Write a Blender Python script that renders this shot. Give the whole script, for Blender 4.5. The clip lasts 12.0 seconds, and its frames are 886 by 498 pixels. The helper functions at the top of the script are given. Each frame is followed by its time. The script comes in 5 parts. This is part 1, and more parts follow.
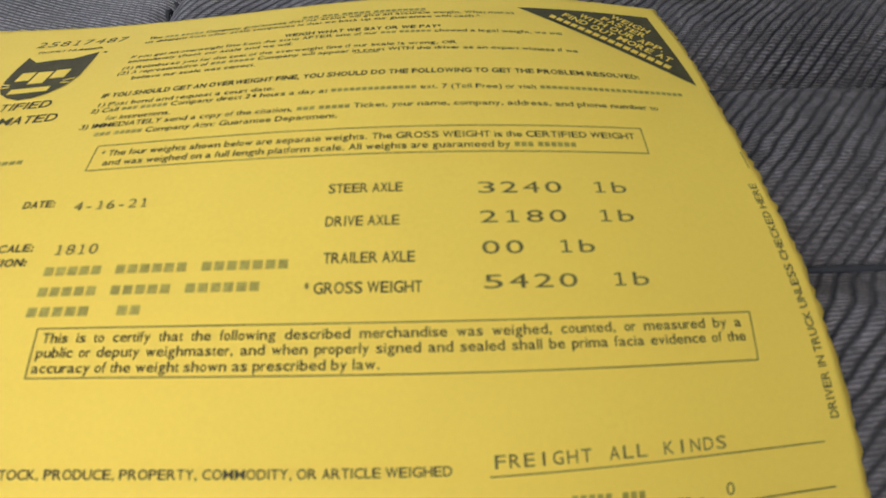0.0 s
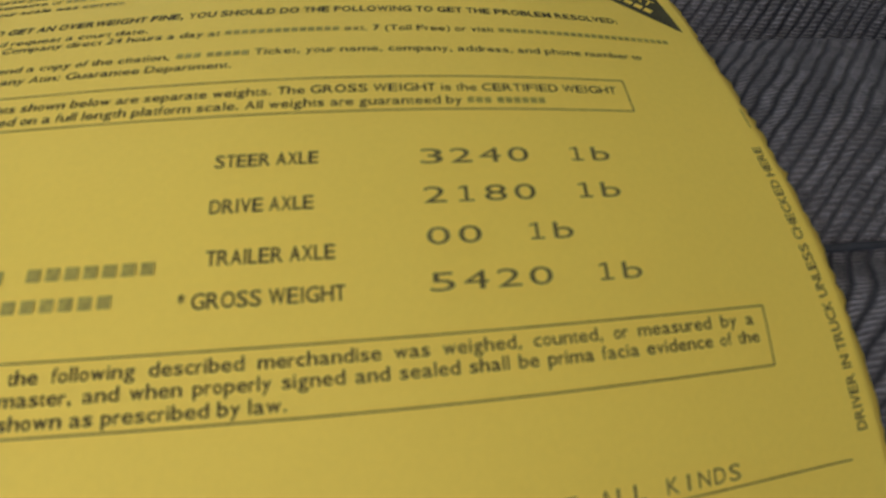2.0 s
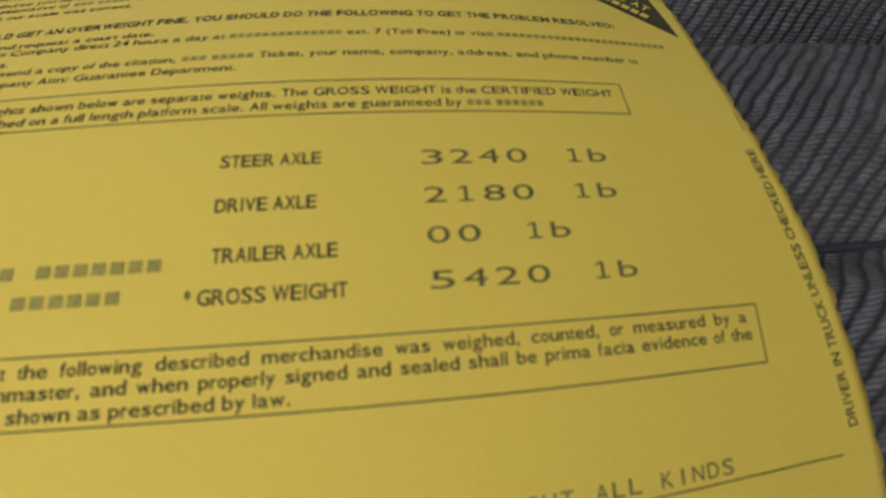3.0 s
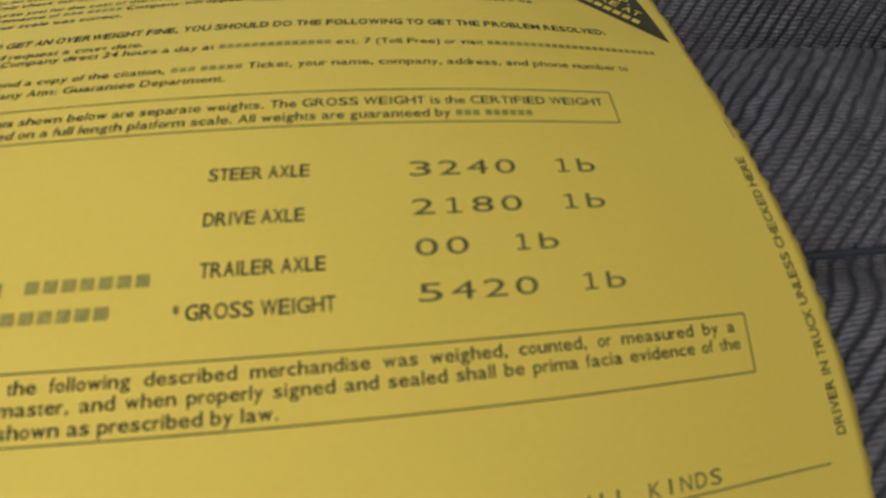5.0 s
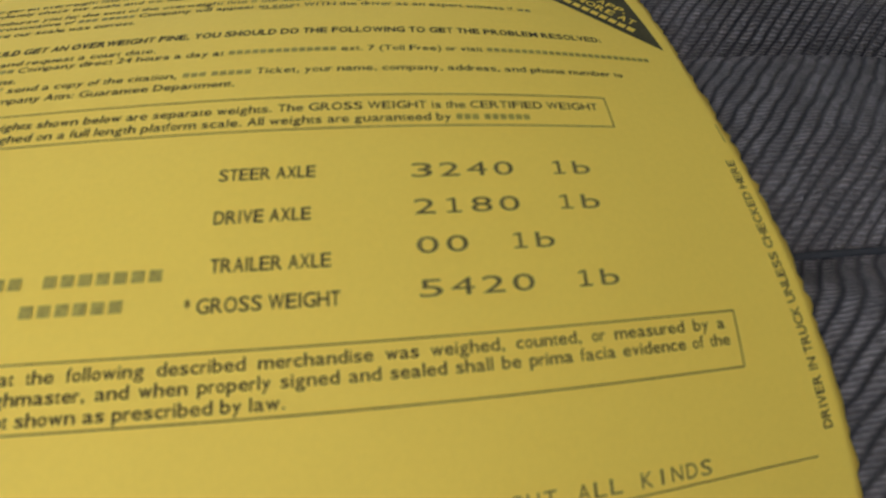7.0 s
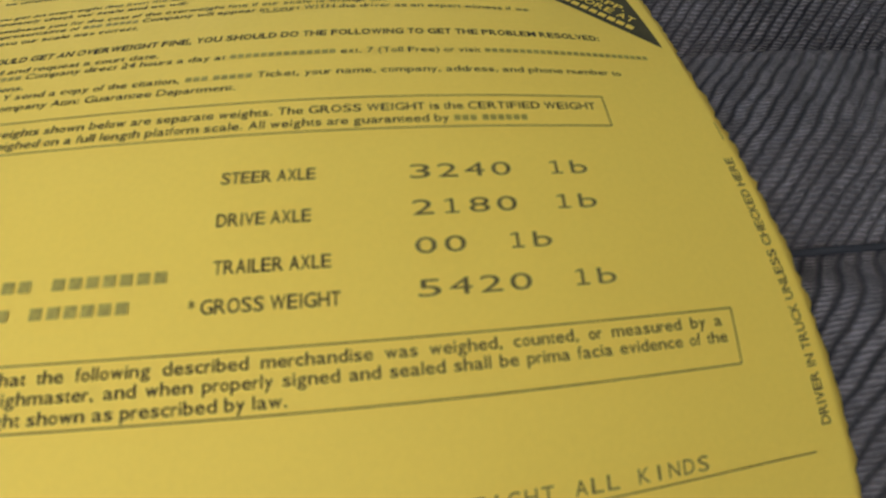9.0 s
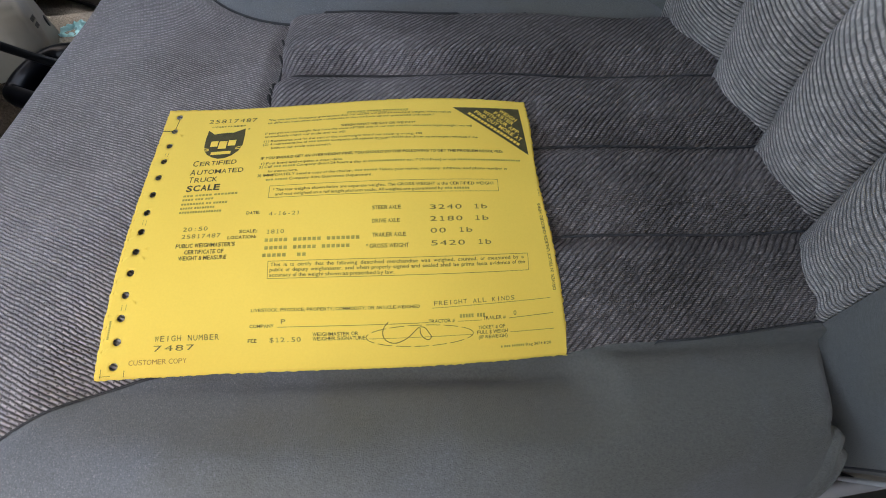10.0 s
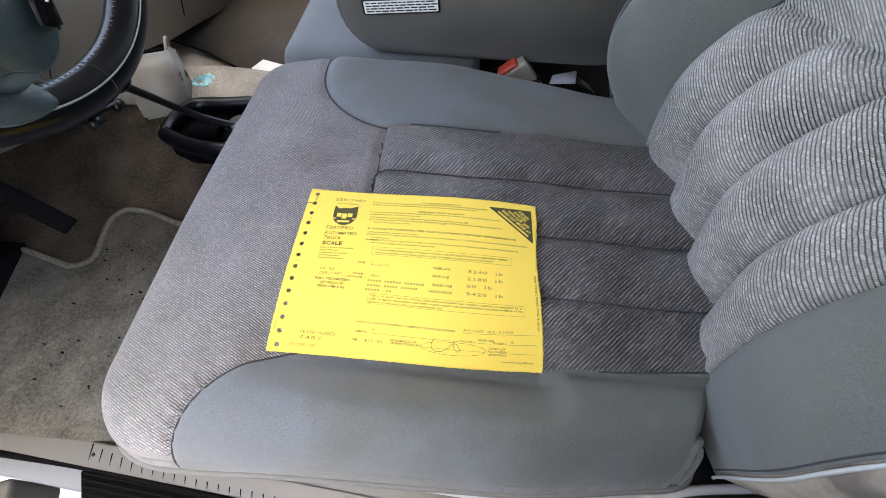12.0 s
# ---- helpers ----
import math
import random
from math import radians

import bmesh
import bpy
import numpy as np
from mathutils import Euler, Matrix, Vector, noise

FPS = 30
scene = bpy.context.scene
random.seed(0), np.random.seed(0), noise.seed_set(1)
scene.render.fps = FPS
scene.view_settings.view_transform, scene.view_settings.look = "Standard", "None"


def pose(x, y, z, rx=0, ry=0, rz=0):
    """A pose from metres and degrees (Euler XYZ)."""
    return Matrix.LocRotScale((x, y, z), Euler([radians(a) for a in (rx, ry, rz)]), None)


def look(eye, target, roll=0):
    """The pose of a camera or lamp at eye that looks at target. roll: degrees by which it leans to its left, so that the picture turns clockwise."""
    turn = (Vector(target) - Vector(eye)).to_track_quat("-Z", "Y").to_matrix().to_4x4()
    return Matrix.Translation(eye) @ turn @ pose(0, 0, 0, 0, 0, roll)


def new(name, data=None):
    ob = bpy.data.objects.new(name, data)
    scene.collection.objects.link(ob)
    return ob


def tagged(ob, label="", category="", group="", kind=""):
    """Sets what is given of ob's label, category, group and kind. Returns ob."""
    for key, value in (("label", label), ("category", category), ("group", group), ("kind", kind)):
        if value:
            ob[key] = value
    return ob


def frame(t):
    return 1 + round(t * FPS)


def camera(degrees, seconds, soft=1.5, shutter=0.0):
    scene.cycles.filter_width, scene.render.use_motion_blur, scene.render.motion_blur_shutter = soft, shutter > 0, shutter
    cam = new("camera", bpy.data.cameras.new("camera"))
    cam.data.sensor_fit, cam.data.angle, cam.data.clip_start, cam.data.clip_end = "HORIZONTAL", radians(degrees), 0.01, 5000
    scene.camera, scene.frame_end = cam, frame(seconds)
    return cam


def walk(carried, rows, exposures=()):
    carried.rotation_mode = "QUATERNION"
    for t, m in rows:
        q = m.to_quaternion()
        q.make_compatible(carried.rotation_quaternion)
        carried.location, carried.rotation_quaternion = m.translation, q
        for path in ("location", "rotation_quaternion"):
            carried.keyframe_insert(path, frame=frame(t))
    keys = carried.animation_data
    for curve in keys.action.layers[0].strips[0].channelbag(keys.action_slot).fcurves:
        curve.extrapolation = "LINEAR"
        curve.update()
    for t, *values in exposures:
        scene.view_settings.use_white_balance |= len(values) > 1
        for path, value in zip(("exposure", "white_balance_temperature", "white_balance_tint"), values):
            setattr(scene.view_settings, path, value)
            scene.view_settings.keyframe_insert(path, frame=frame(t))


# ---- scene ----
# ---- camera and its way ----
cam = camera(91.67, 12.0, soft=0.6)
cam.data.dof.use_dof, cam.data.dof.focus_distance, cam.data.dof.aperture_fstop = True, 0.45, 21.0
PATH = [
    (0, 0.1562, 0.0097, 0.9781, 38.59, 1.14, -1.86),
    (0.5, 0.1596, 0.0197, 0.9643, 38.00, 0.21, -3.71),
    (1, 0.1620, 0.0229, 0.9642, 36.55, -0.30, -4.89),
    (1.5, 0.1617, 0.0232, 0.9626, 36.44, -0.75, -5.72),
    (2, 0.1616, 0.0244, 0.9608, 36.42, -1.32, -6.19),
    (2.5, 0.1607, 0.0241, 0.9595, 36.86, -1.79, -6.37),
    (3, 0.1613, 0.0230, 0.9617, 36.74, -1.50, -6.13),
    (5, 0.1634, 0.0246, 0.9633, 36.40, -1.28, -6.36),
    (5.5, 0.1639, 0.0242, 0.9642, 36.51, -1.15, -6.46),
    (6, 0.1642, 0.0234, 0.9652, 36.63, -0.97, -6.34),
    (6.5, 0.1636, 0.0227, 0.9649, 36.84, -1.20, -6.14),
    (7, 0.1631, 0.0219, 0.9649, 37.09, -1.34, -6.16),
    (9, 0.1643, 0.0216, 0.9661, 36.66, -0.48, -6.07),
    (9.5, 0.1666, 0.0120, 0.9854, 33.82, 1.13, -6.12),
    (9.6, 0.1657, -0.0002, 0.9999, 33.71, 1.19, -5.91),
    (9.8, 0.1544, -0.0366, 1.0520, 32.53, -0.30, -5.42),
    (10, 0.1609, -0.0729, 1.1099, 31.99, -0.68, -3.52),
    (10.5, 0.1685, -0.1211, 1.1364, 33.03, -2.46, -2.33),
    (11, 0.1649, -0.0904, 1.1600, 31.76, -2.28, 0.05),
    (11.5, 0.1667, -0.0951, 1.1678, 32.43, -2.65, 1.40),
    (11.7, 0.1675, -0.1111, 1.2123, 33.28, -1.30, 2.37),
    (12, 0.1471, -0.1398, 1.2584, 35.05, -1.54, 3.91),
]
EXPO = [(0.0, 3.17, 8900, 9), (0.8, 2.69, 8900, 9), (2.5, 2.65, 8950, 9), (5.0, 2.74, 8900, 9), (9.3, 2.91, 8800, 9), (10.0, 3.2, 8400, 9), (10.5, 3.47, 7900, 9), (11.0, 3.66, 8150, 9), (12.0, 3.93, 8250, 9)]
walk(cam, [(t, pose(x, y, z, a, b, c)) for t, x, y, z, a, b, c in PATH], EXPO)

# ---- daylight ----
world = bpy.data.worlds.new("sky")
scene.world = world
world.use_nodes = True
sky = world.node_tree.nodes.new("ShaderNodeTexSky")
sky.sky_type, sky.sun_disc = "NISHITA", False
sky.dust_density, sky.air_density = 3.0, 0.8
SUN_UP, SUN_ROUND = 80, 110
sky.sun_elevation, sky.sun_rotation = radians(SUN_UP), radians(SUN_ROUND)
world.node_tree.links.new(sky.outputs[0], world.node_tree.nodes["Background"].inputs[0])
world.node_tree.nodes["Background"].inputs[1].default_value = 0.15
sun = new("sun", bpy.data.lights.new("sun", "SUN"))
sun.data.energy, sun.data.angle, sun.data.color = 1.0, radians(14), (1.0, 0.95, 0.88)
sun.matrix_world = look((0, 0, 0), (-math.sin(radians(SUN_ROUND)) * math.cos(radians(SUN_UP)), -math.cos(radians(SUN_ROUND)) * math.cos(radians(SUN_UP)), -math.sin(radians(SUN_UP))))

# ---- materials ----
def material(name, base, rough=0.6, metal=0.0, vary=0.12, scale=30.0, bump=0.0, bump_scale=400.0, sheen=0.0, coarse=4.0, stain=0.0, spec=0.5):
    """A surface with two scales of tone and a fine relief, in metres."""
    mat = bpy.data.materials.new(name)
    mat.use_nodes = True
    nt = mat.node_tree
    b = nt.nodes["Principled BSDF"]
    b.inputs["Roughness"].default_value, b.inputs["Metallic"].default_value = rough, metal
    b.inputs["Specular IOR Level"].default_value = spec
    if sheen:
        b.inputs["Sheen Weight"].default_value, b.inputs["Sheen Roughness"].default_value = sheen, 0.5
    tc = nt.nodes.new("ShaderNodeTexCoord")
    fine, big = nt.nodes.new("ShaderNodeTexNoise"), nt.nodes.new("ShaderNodeTexNoise")
    fine.inputs["Scale"].default_value, fine.inputs["Detail"].default_value = scale, 6
    big.inputs["Scale"].default_value, big.inputs["Detail"].default_value = coarse, 4
    for n in (fine, big):
        nt.links.new(tc.outputs["Object"], n.inputs["Vector"])
    add = nt.nodes.new("ShaderNodeMath")
    add.operation = "ADD"
    nt.links.new(fine.outputs["Fac"], add.inputs[0])
    nt.links.new(big.outputs["Fac"], add.inputs[1])
    ramp = nt.nodes.new("ShaderNodeMapRange")
    ramp.inputs[1].default_value, ramp.inputs[2].default_value = 0.6, 1.4
    ramp.inputs[3].default_value, ramp.inputs[4].default_value = 1 - vary - stain, 1 + vary
    nt.links.new(add.outputs[0], ramp.inputs[0])
    mul = nt.nodes.new("ShaderNodeMix")
    mul.data_type, mul.blend_type = "RGBA", "MULTIPLY"
    mul.inputs["Factor"].default_value = 1
    mul.inputs["A"].default_value = (*base, 1)
    nt.links.new(ramp.outputs[0], mul.inputs["B"])
    nt.links.new(mul.outputs["Result"], b.inputs["Base Color"])
    if bump:
        rel = nt.nodes.new("ShaderNodeTexNoise")
        rel.inputs["Scale"].default_value, rel.inputs["Detail"].default_value = bump_scale, 3
        nt.links.new(tc.outputs["Object"], rel.inputs["Vector"])
        bp = nt.nodes.new("ShaderNodeBump")
        bp.inputs["Strength"].default_value, bp.inputs["Distance"].default_value = 1.0, bump
        nt.links.new(rel.outputs["Fac"], bp.inputs["Height"])
        nt.links.new(bp.outputs["Normal"], b.inputs["Normal"])
    return mat


def ribbed(name, base, groove, row, length, turn, depth, gap=0.0006, dash=0.45, wander_by=0.0016, worn=None, vary=0.16, thread=None, sheen=0.2):
    """A woven velour: short raised ribs in staggered rows at an angle, a darker colour in the grooves between them, and
    worn patches.
    """
    mat = material(name, base, 0.95, vary=vary, scale=900, coarse=11, sheen=sheen, spec=0.12)
    nt = mat.node_tree
    b = nt.nodes["Principled BSDF"]
    mix = b.inputs["Base Color"].links[0].from_node
    tc = next(n for n in nt.nodes if n.type == "TEX_COORD")
    # the yarn wanders: uneven coordinates, in centimetres
    wander = nt.nodes.new("ShaderNodeTexNoise")
    wander.inputs["Scale"].default_value, wander.inputs["Detail"].default_value = 130, 4
    nt.links.new(tc.outputs["UV"], wander.inputs["Vector"])
    off = nt.nodes.new("ShaderNodeVectorMath")
    off.operation, off.inputs[1].default_value, off.inputs[2].default_value = "MULTIPLY_ADD", (wander_by, wander_by, 0), (0, 0, 0)
    nt.links.new(wander.outputs["Color"], off.inputs[0])
    nt.links.new(tc.outputs["UV"], off.inputs[2])
    mp = nt.nodes.new("ShaderNodeMapping")
    mp.inputs["Rotation"].default_value, mp.inputs["Scale"].default_value = (0, 0, radians(turn)), (100, 100, 100)
    nt.links.new(off.outputs[0], mp.inputs["Vector"])
    rib, rows = nt.nodes.new("ShaderNodeTexBrick"), nt.nodes.new("ShaderNodeTexBrick")
    for node, long in ((rib, length), (rows, 5.0)):
        node.offset = 0.5
        for key, val in (("Scale", 1), ("Brick Width", long * 100), ("Row Height", row * 100), ("Mortar Size", gap * 100), ("Mortar Smooth", 1.0), ("Bias", 0.0)):
            node.inputs[key].default_value = val
        nt.links.new(mp.outputs[0], node.inputs["Vector"])
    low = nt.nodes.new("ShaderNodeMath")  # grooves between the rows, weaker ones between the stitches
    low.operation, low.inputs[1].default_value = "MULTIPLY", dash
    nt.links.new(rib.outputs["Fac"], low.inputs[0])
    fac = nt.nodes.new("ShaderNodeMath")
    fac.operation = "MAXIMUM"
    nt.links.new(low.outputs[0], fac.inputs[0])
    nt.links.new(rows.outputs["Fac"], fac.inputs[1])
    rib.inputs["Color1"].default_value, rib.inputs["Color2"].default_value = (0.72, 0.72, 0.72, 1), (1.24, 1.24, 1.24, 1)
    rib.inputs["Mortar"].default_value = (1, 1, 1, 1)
    if thread:  # fine yarn lines that cross the ribs: pitch, turn and strength
        lay, yarn = nt.nodes.new("ShaderNodeMapping"), nt.nodes.new("ShaderNodeTexWave")
        lay.inputs["Rotation"].default_value = (0, 0, radians(thread[1]))
        nt.links.new(off.outputs[0], lay.inputs["Vector"])
        yarn.bands_direction = "Y"
        yarn.inputs["Scale"].default_value = math.pi / 10 / thread[0]
        nt.links.new(lay.outputs[0], yarn.inputs["Vector"])
        deep, rest, both = (nt.nodes.new("ShaderNodeMath") for _ in range(3))
        deep.operation, deep.inputs[1].default_value = "MULTIPLY", thread[2]
        nt.links.new(yarn.outputs["Fac"], deep.inputs[0])
        rest.operation, rest.inputs[0].default_value = "SUBTRACT", 1.0
        nt.links.new(fac.outputs[0], rest.inputs[1])
        both.operation = "MULTIPLY_ADD"
        nt.links.new(deep.outputs[0], both.inputs[0])
        nt.links.new(rest.outputs[0], both.inputs[1])
        nt.links.new(fac.outputs[0], both.inputs[2])
        fac = both
    flat, press, worn_fac = nt.nodes.new("ShaderNodeTexNoise"), nt.nodes.new("ShaderNodeMapRange"), nt.nodes.new("ShaderNodeMath")
    flat.inputs["Scale"].default_value, flat.inputs["Detail"].default_value = 17, 5  # the pile is flattened in patches
    nt.links.new(tc.outputs["UV"], flat.inputs["Vector"])
    for i, v in enumerate((0.34, 0.60, 0.72, 1.0), 1):
        press.inputs[i].default_value = v
    nt.links.new(flat.outputs["Fac"], press.inputs[0])
    worn_fac.operation = "MULTIPLY"
    nt.links.new(fac.outputs[0], worn_fac.inputs[0])
    nt.links.new(press.outputs[0], worn_fac.inputs[1])
    fac = worn_fac
    # pile relief
    nap = nt.nodes.new("ShaderNodeTexNoise")
    nap.inputs["Scale"].default_value, nap.inputs["Detail"].default_value = 1900, 3
    nt.links.new(tc.outputs["UV"], nap.inputs["Vector"])
    hgt = nt.nodes.new("ShaderNodeMath")
    hgt.operation, hgt.inputs[1].default_value = "MULTIPLY_ADD", 0.35
    inv = nt.nodes.new("ShaderNodeMath")
    inv.operation, inv.inputs[0].default_value = "SUBTRACT", 1.0
    nt.links.new(fac.outputs[0], inv.inputs[1])
    nt.links.new(nap.outputs["Fac"], hgt.inputs[0])
    nt.links.new(inv.outputs[0], hgt.inputs[2])
    bp = nt.nodes.new("ShaderNodeBump")
    bp.inputs["Strength"].default_value, bp.inputs["Distance"].default_value = 1.0, depth
    nt.links.new(hgt.outputs[0], bp.inputs["Height"])
    nt.links.new(bp.outputs["Normal"], b.inputs["Normal"])
    if worn:  # rib and groove colours change along x, from a front pair to a rear pair
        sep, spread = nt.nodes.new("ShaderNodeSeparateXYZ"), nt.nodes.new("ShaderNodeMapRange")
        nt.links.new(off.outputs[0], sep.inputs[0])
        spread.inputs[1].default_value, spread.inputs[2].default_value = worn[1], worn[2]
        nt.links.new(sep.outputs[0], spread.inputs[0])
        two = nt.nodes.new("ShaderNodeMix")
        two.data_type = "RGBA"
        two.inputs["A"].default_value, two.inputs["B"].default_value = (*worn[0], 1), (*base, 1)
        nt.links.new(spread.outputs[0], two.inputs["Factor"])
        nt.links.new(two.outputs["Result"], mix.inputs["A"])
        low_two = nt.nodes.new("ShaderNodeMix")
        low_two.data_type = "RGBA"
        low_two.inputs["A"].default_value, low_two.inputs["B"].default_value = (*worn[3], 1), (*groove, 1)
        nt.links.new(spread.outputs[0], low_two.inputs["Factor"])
    tint = nt.nodes.new("ShaderNodeMix")
    tint.data_type, tint.blend_type = "RGBA", "MULTIPLY"
    tint.inputs["Factor"].default_value = 1
    nt.links.new(mix.outputs["Result"], tint.inputs["A"])
    nt.links.new(rib.outputs["Color"], tint.inputs["B"])
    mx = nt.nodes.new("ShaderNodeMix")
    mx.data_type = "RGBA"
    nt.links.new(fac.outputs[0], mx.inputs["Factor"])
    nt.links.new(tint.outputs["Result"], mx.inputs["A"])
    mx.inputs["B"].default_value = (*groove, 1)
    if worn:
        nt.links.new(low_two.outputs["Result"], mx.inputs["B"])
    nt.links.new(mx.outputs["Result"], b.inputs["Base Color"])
    return mat


def mottled(mat, bright, dull, size, front_sheen=0.0):
    """Random patches rubbed one way or the other, sky sheen painted in towards the front, and sparse pale tips."""
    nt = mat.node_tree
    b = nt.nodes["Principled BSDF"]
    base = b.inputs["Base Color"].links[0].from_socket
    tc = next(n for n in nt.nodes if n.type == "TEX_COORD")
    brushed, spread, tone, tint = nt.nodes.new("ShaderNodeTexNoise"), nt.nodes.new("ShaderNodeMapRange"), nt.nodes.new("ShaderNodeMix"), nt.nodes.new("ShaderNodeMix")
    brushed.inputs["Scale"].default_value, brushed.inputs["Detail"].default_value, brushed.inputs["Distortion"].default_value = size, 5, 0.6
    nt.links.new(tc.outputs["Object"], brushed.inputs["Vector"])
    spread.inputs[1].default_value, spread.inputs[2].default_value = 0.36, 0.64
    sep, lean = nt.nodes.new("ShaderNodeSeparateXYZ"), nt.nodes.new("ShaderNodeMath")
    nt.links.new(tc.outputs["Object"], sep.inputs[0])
    lean.operation, lean.inputs[1].default_value = "MULTIPLY_ADD", -front_sheen
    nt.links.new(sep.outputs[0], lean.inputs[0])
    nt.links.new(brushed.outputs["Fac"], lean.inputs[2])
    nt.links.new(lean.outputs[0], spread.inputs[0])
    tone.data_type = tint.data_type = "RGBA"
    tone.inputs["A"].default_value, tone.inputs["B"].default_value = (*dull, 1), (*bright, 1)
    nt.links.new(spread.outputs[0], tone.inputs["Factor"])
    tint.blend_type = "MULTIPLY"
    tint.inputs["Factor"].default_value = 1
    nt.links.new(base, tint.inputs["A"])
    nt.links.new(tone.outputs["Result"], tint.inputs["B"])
    tips, few, amount, mx = nt.nodes.new("ShaderNodeTexNoise"), nt.nodes.new("ShaderNodeMapRange"), nt.nodes.new("ShaderNodeMath"), nt.nodes.new("ShaderNodeMix")
    tips.inputs["Scale"].default_value, tips.inputs["Detail"].default_value = 1300, 2
    nt.links.new(tc.outputs["Object"], tips.inputs["Vector"])
    few.inputs[1].default_value, few.inputs[2].default_value = 0.56, 0.70
    nt.links.new(tips.outputs["Fac"], few.inputs[0])
    amount.operation = "MULTIPLY"
    nt.links.new(few.outputs[0], amount.inputs[0])
    nt.links.new(spread.outputs[0], amount.inputs[1])
    mx.data_type = "RGBA"
    mx.inputs["B"].default_value = (0.23, 0.24, 0.25, 1)
    nt.links.new(amount.outputs[0], mx.inputs["Factor"])
    nt.links.new(tint.outputs["Result"], mx.inputs["A"])
    nt.links.new(mx.outputs["Result"], b.inputs["Base Color"])
    return mat


PAPER = material("yellow_paper", (0.93, 0.66, 0.115), 0.75, vary=0.035, scale=900, coarse=18, bump=0.00002, bump_scale=2500, spec=0.25)
INK = material("grey_black_ink", (0.085, 0.075, 0.035), 0.8, vary=0.3, scale=1500, coarse=200, spec=0.15)
TYPED = material("typed_impact_ink", (0.18, 0.148, 0.05), 0.8, vary=0.5, scale=2500, coarse=300, spec=0.15)
FAINT = material("worn_grey_ink", (0.40, 0.32, 0.055), 0.7, vary=0.35, scale=1200, coarse=150)
BROWN_INK = material("faded_red_brown_ink", (0.42, 0.22, 0.04), 0.7, vary=0.2, scale=1500)
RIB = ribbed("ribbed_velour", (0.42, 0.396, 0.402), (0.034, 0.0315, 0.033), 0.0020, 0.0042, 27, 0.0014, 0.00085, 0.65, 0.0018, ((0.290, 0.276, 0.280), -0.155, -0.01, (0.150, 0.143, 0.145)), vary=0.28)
WELT = material("pale_lilac_velour", (0.215, 0.207, 0.207), 0.95, vary=0.16, scale=900, coarse=11, bump=0.0005, bump_scale=1500, sheen=0.2, spec=0.12)
RIB_DARK = ribbed("dark_ribbed_velour", (0.310, 0.281, 0.272), (0.026, 0.0235, 0.0228), 0.0031, 0.0066, -44, 0.0020, 0.0011, 0.25, 0.0019, ((0.42, 0.392, 0.397), 0.11, 0.25, (0.085, 0.079, 0.081)), 0.38, (0.00100, 3, 0.55), 0.06)
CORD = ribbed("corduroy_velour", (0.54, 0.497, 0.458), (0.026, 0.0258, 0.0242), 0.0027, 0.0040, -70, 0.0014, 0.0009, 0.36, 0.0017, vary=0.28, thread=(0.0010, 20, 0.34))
# the bluish sky sheen on the front of the bolsters is put into the colour
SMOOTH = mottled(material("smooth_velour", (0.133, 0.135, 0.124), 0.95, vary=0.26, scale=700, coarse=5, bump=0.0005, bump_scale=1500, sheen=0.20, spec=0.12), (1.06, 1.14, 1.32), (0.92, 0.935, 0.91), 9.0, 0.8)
FOLD = material("grey_gathered_velour", (0.115, 0.108, 0.111), 0.95, vary=0.2, scale=900, sheen=0.1, spec=0.12)
SEAM = material("dark_seam_thread", (0.045, 0.047, 0.05), 0.9, vary=0.2, scale=900)
PIPING = material("grey_piping", (0.135, 0.133, 0.130), 0.8, vary=0.15, scale=600, bump=0.0001, bump_scale=1500)
ARM = material("brown_grey_velour", (0.106, 0.096, 0.084), 0.95, vary=0.2, scale=900, coarse=7, bump=0.0004, bump_scale=1300, sheen=0.15, spec=0.12)
CREAM = material("cream_plastic", (0.075, 0.078, 0.081), 0.45, vary=0.08, scale=60, coarse=6, bump=0.00008, bump_scale=900)
TAUPE = material("taupe_plastic", (0.255, 0.236, 0.205), 0.55, vary=0.08, scale=80, coarse=5, bump=0.00012, bump_scale=1100)
BLACK = material("black_plastic", (0.006, 0.0065, 0.0075), 0.32, vary=0.2, scale=90, bump=0.00008, bump_scale=900, spec=0.3)
LEATHER = material("black_leather", (0.0012, 0.0018, 0.0036), 0.28, vary=0.25, scale=120, bump=0.00008, bump_scale=600, spec=0.2)
NAVY = material("dark_blue_grey_vinyl", (0.032, 0.060, 0.080), 0.34, vary=0.25, scale=140, coarse=18, bump=0.00035, bump_scale=900, spec=0.6)
# the beige floor carpet with the footwell's shade put into its colour
CARPET = material("shade_brown_carpet", (0.040, 0.032, 0.025), 1.0, vary=0.75, scale=230, coarse=14, bump=0.004, bump_scale=300, spec=0.1)
MATTING = material("grey_carpet_mat", (0.085, 0.085, 0.077), 1.0, vary=0.45, scale=240, coarse=16, bump=0.002, bump_scale=420, stain=0.25, spec=0.1)
GREY_MAT = material("taupe_rubber_mat", (0.060, 0.055, 0.049), 0.8, vary=0.15, scale=60, coarse=7, bump=0.0006, bump_scale=300, spec=0.2)
SHELL = mottled(material("scuffed_beige_shell", (0.50, 0.45, 0.39), 0.55, vary=0.25, scale=90, coarse=14, bump=0.0006, bump_scale=260), (1.12, 1.08, 1.0), (0.36, 0.34, 0.33), 16.0)
CASE = material("beige_grey_case", (0.215, 0.203, 0.178), 0.5, vary=0.08, scale=60, coarse=6, bump=0.0001, bump_scale=900)
# the same floor carpet in the tone it has where light falls
LIT_CARPET = material("lit_beige_carpet", (0.34, 0.31, 0.26), 1.0, vary=0.45, scale=240, coarse=12, bump=0.004, bump_scale=280, spec=0.1)
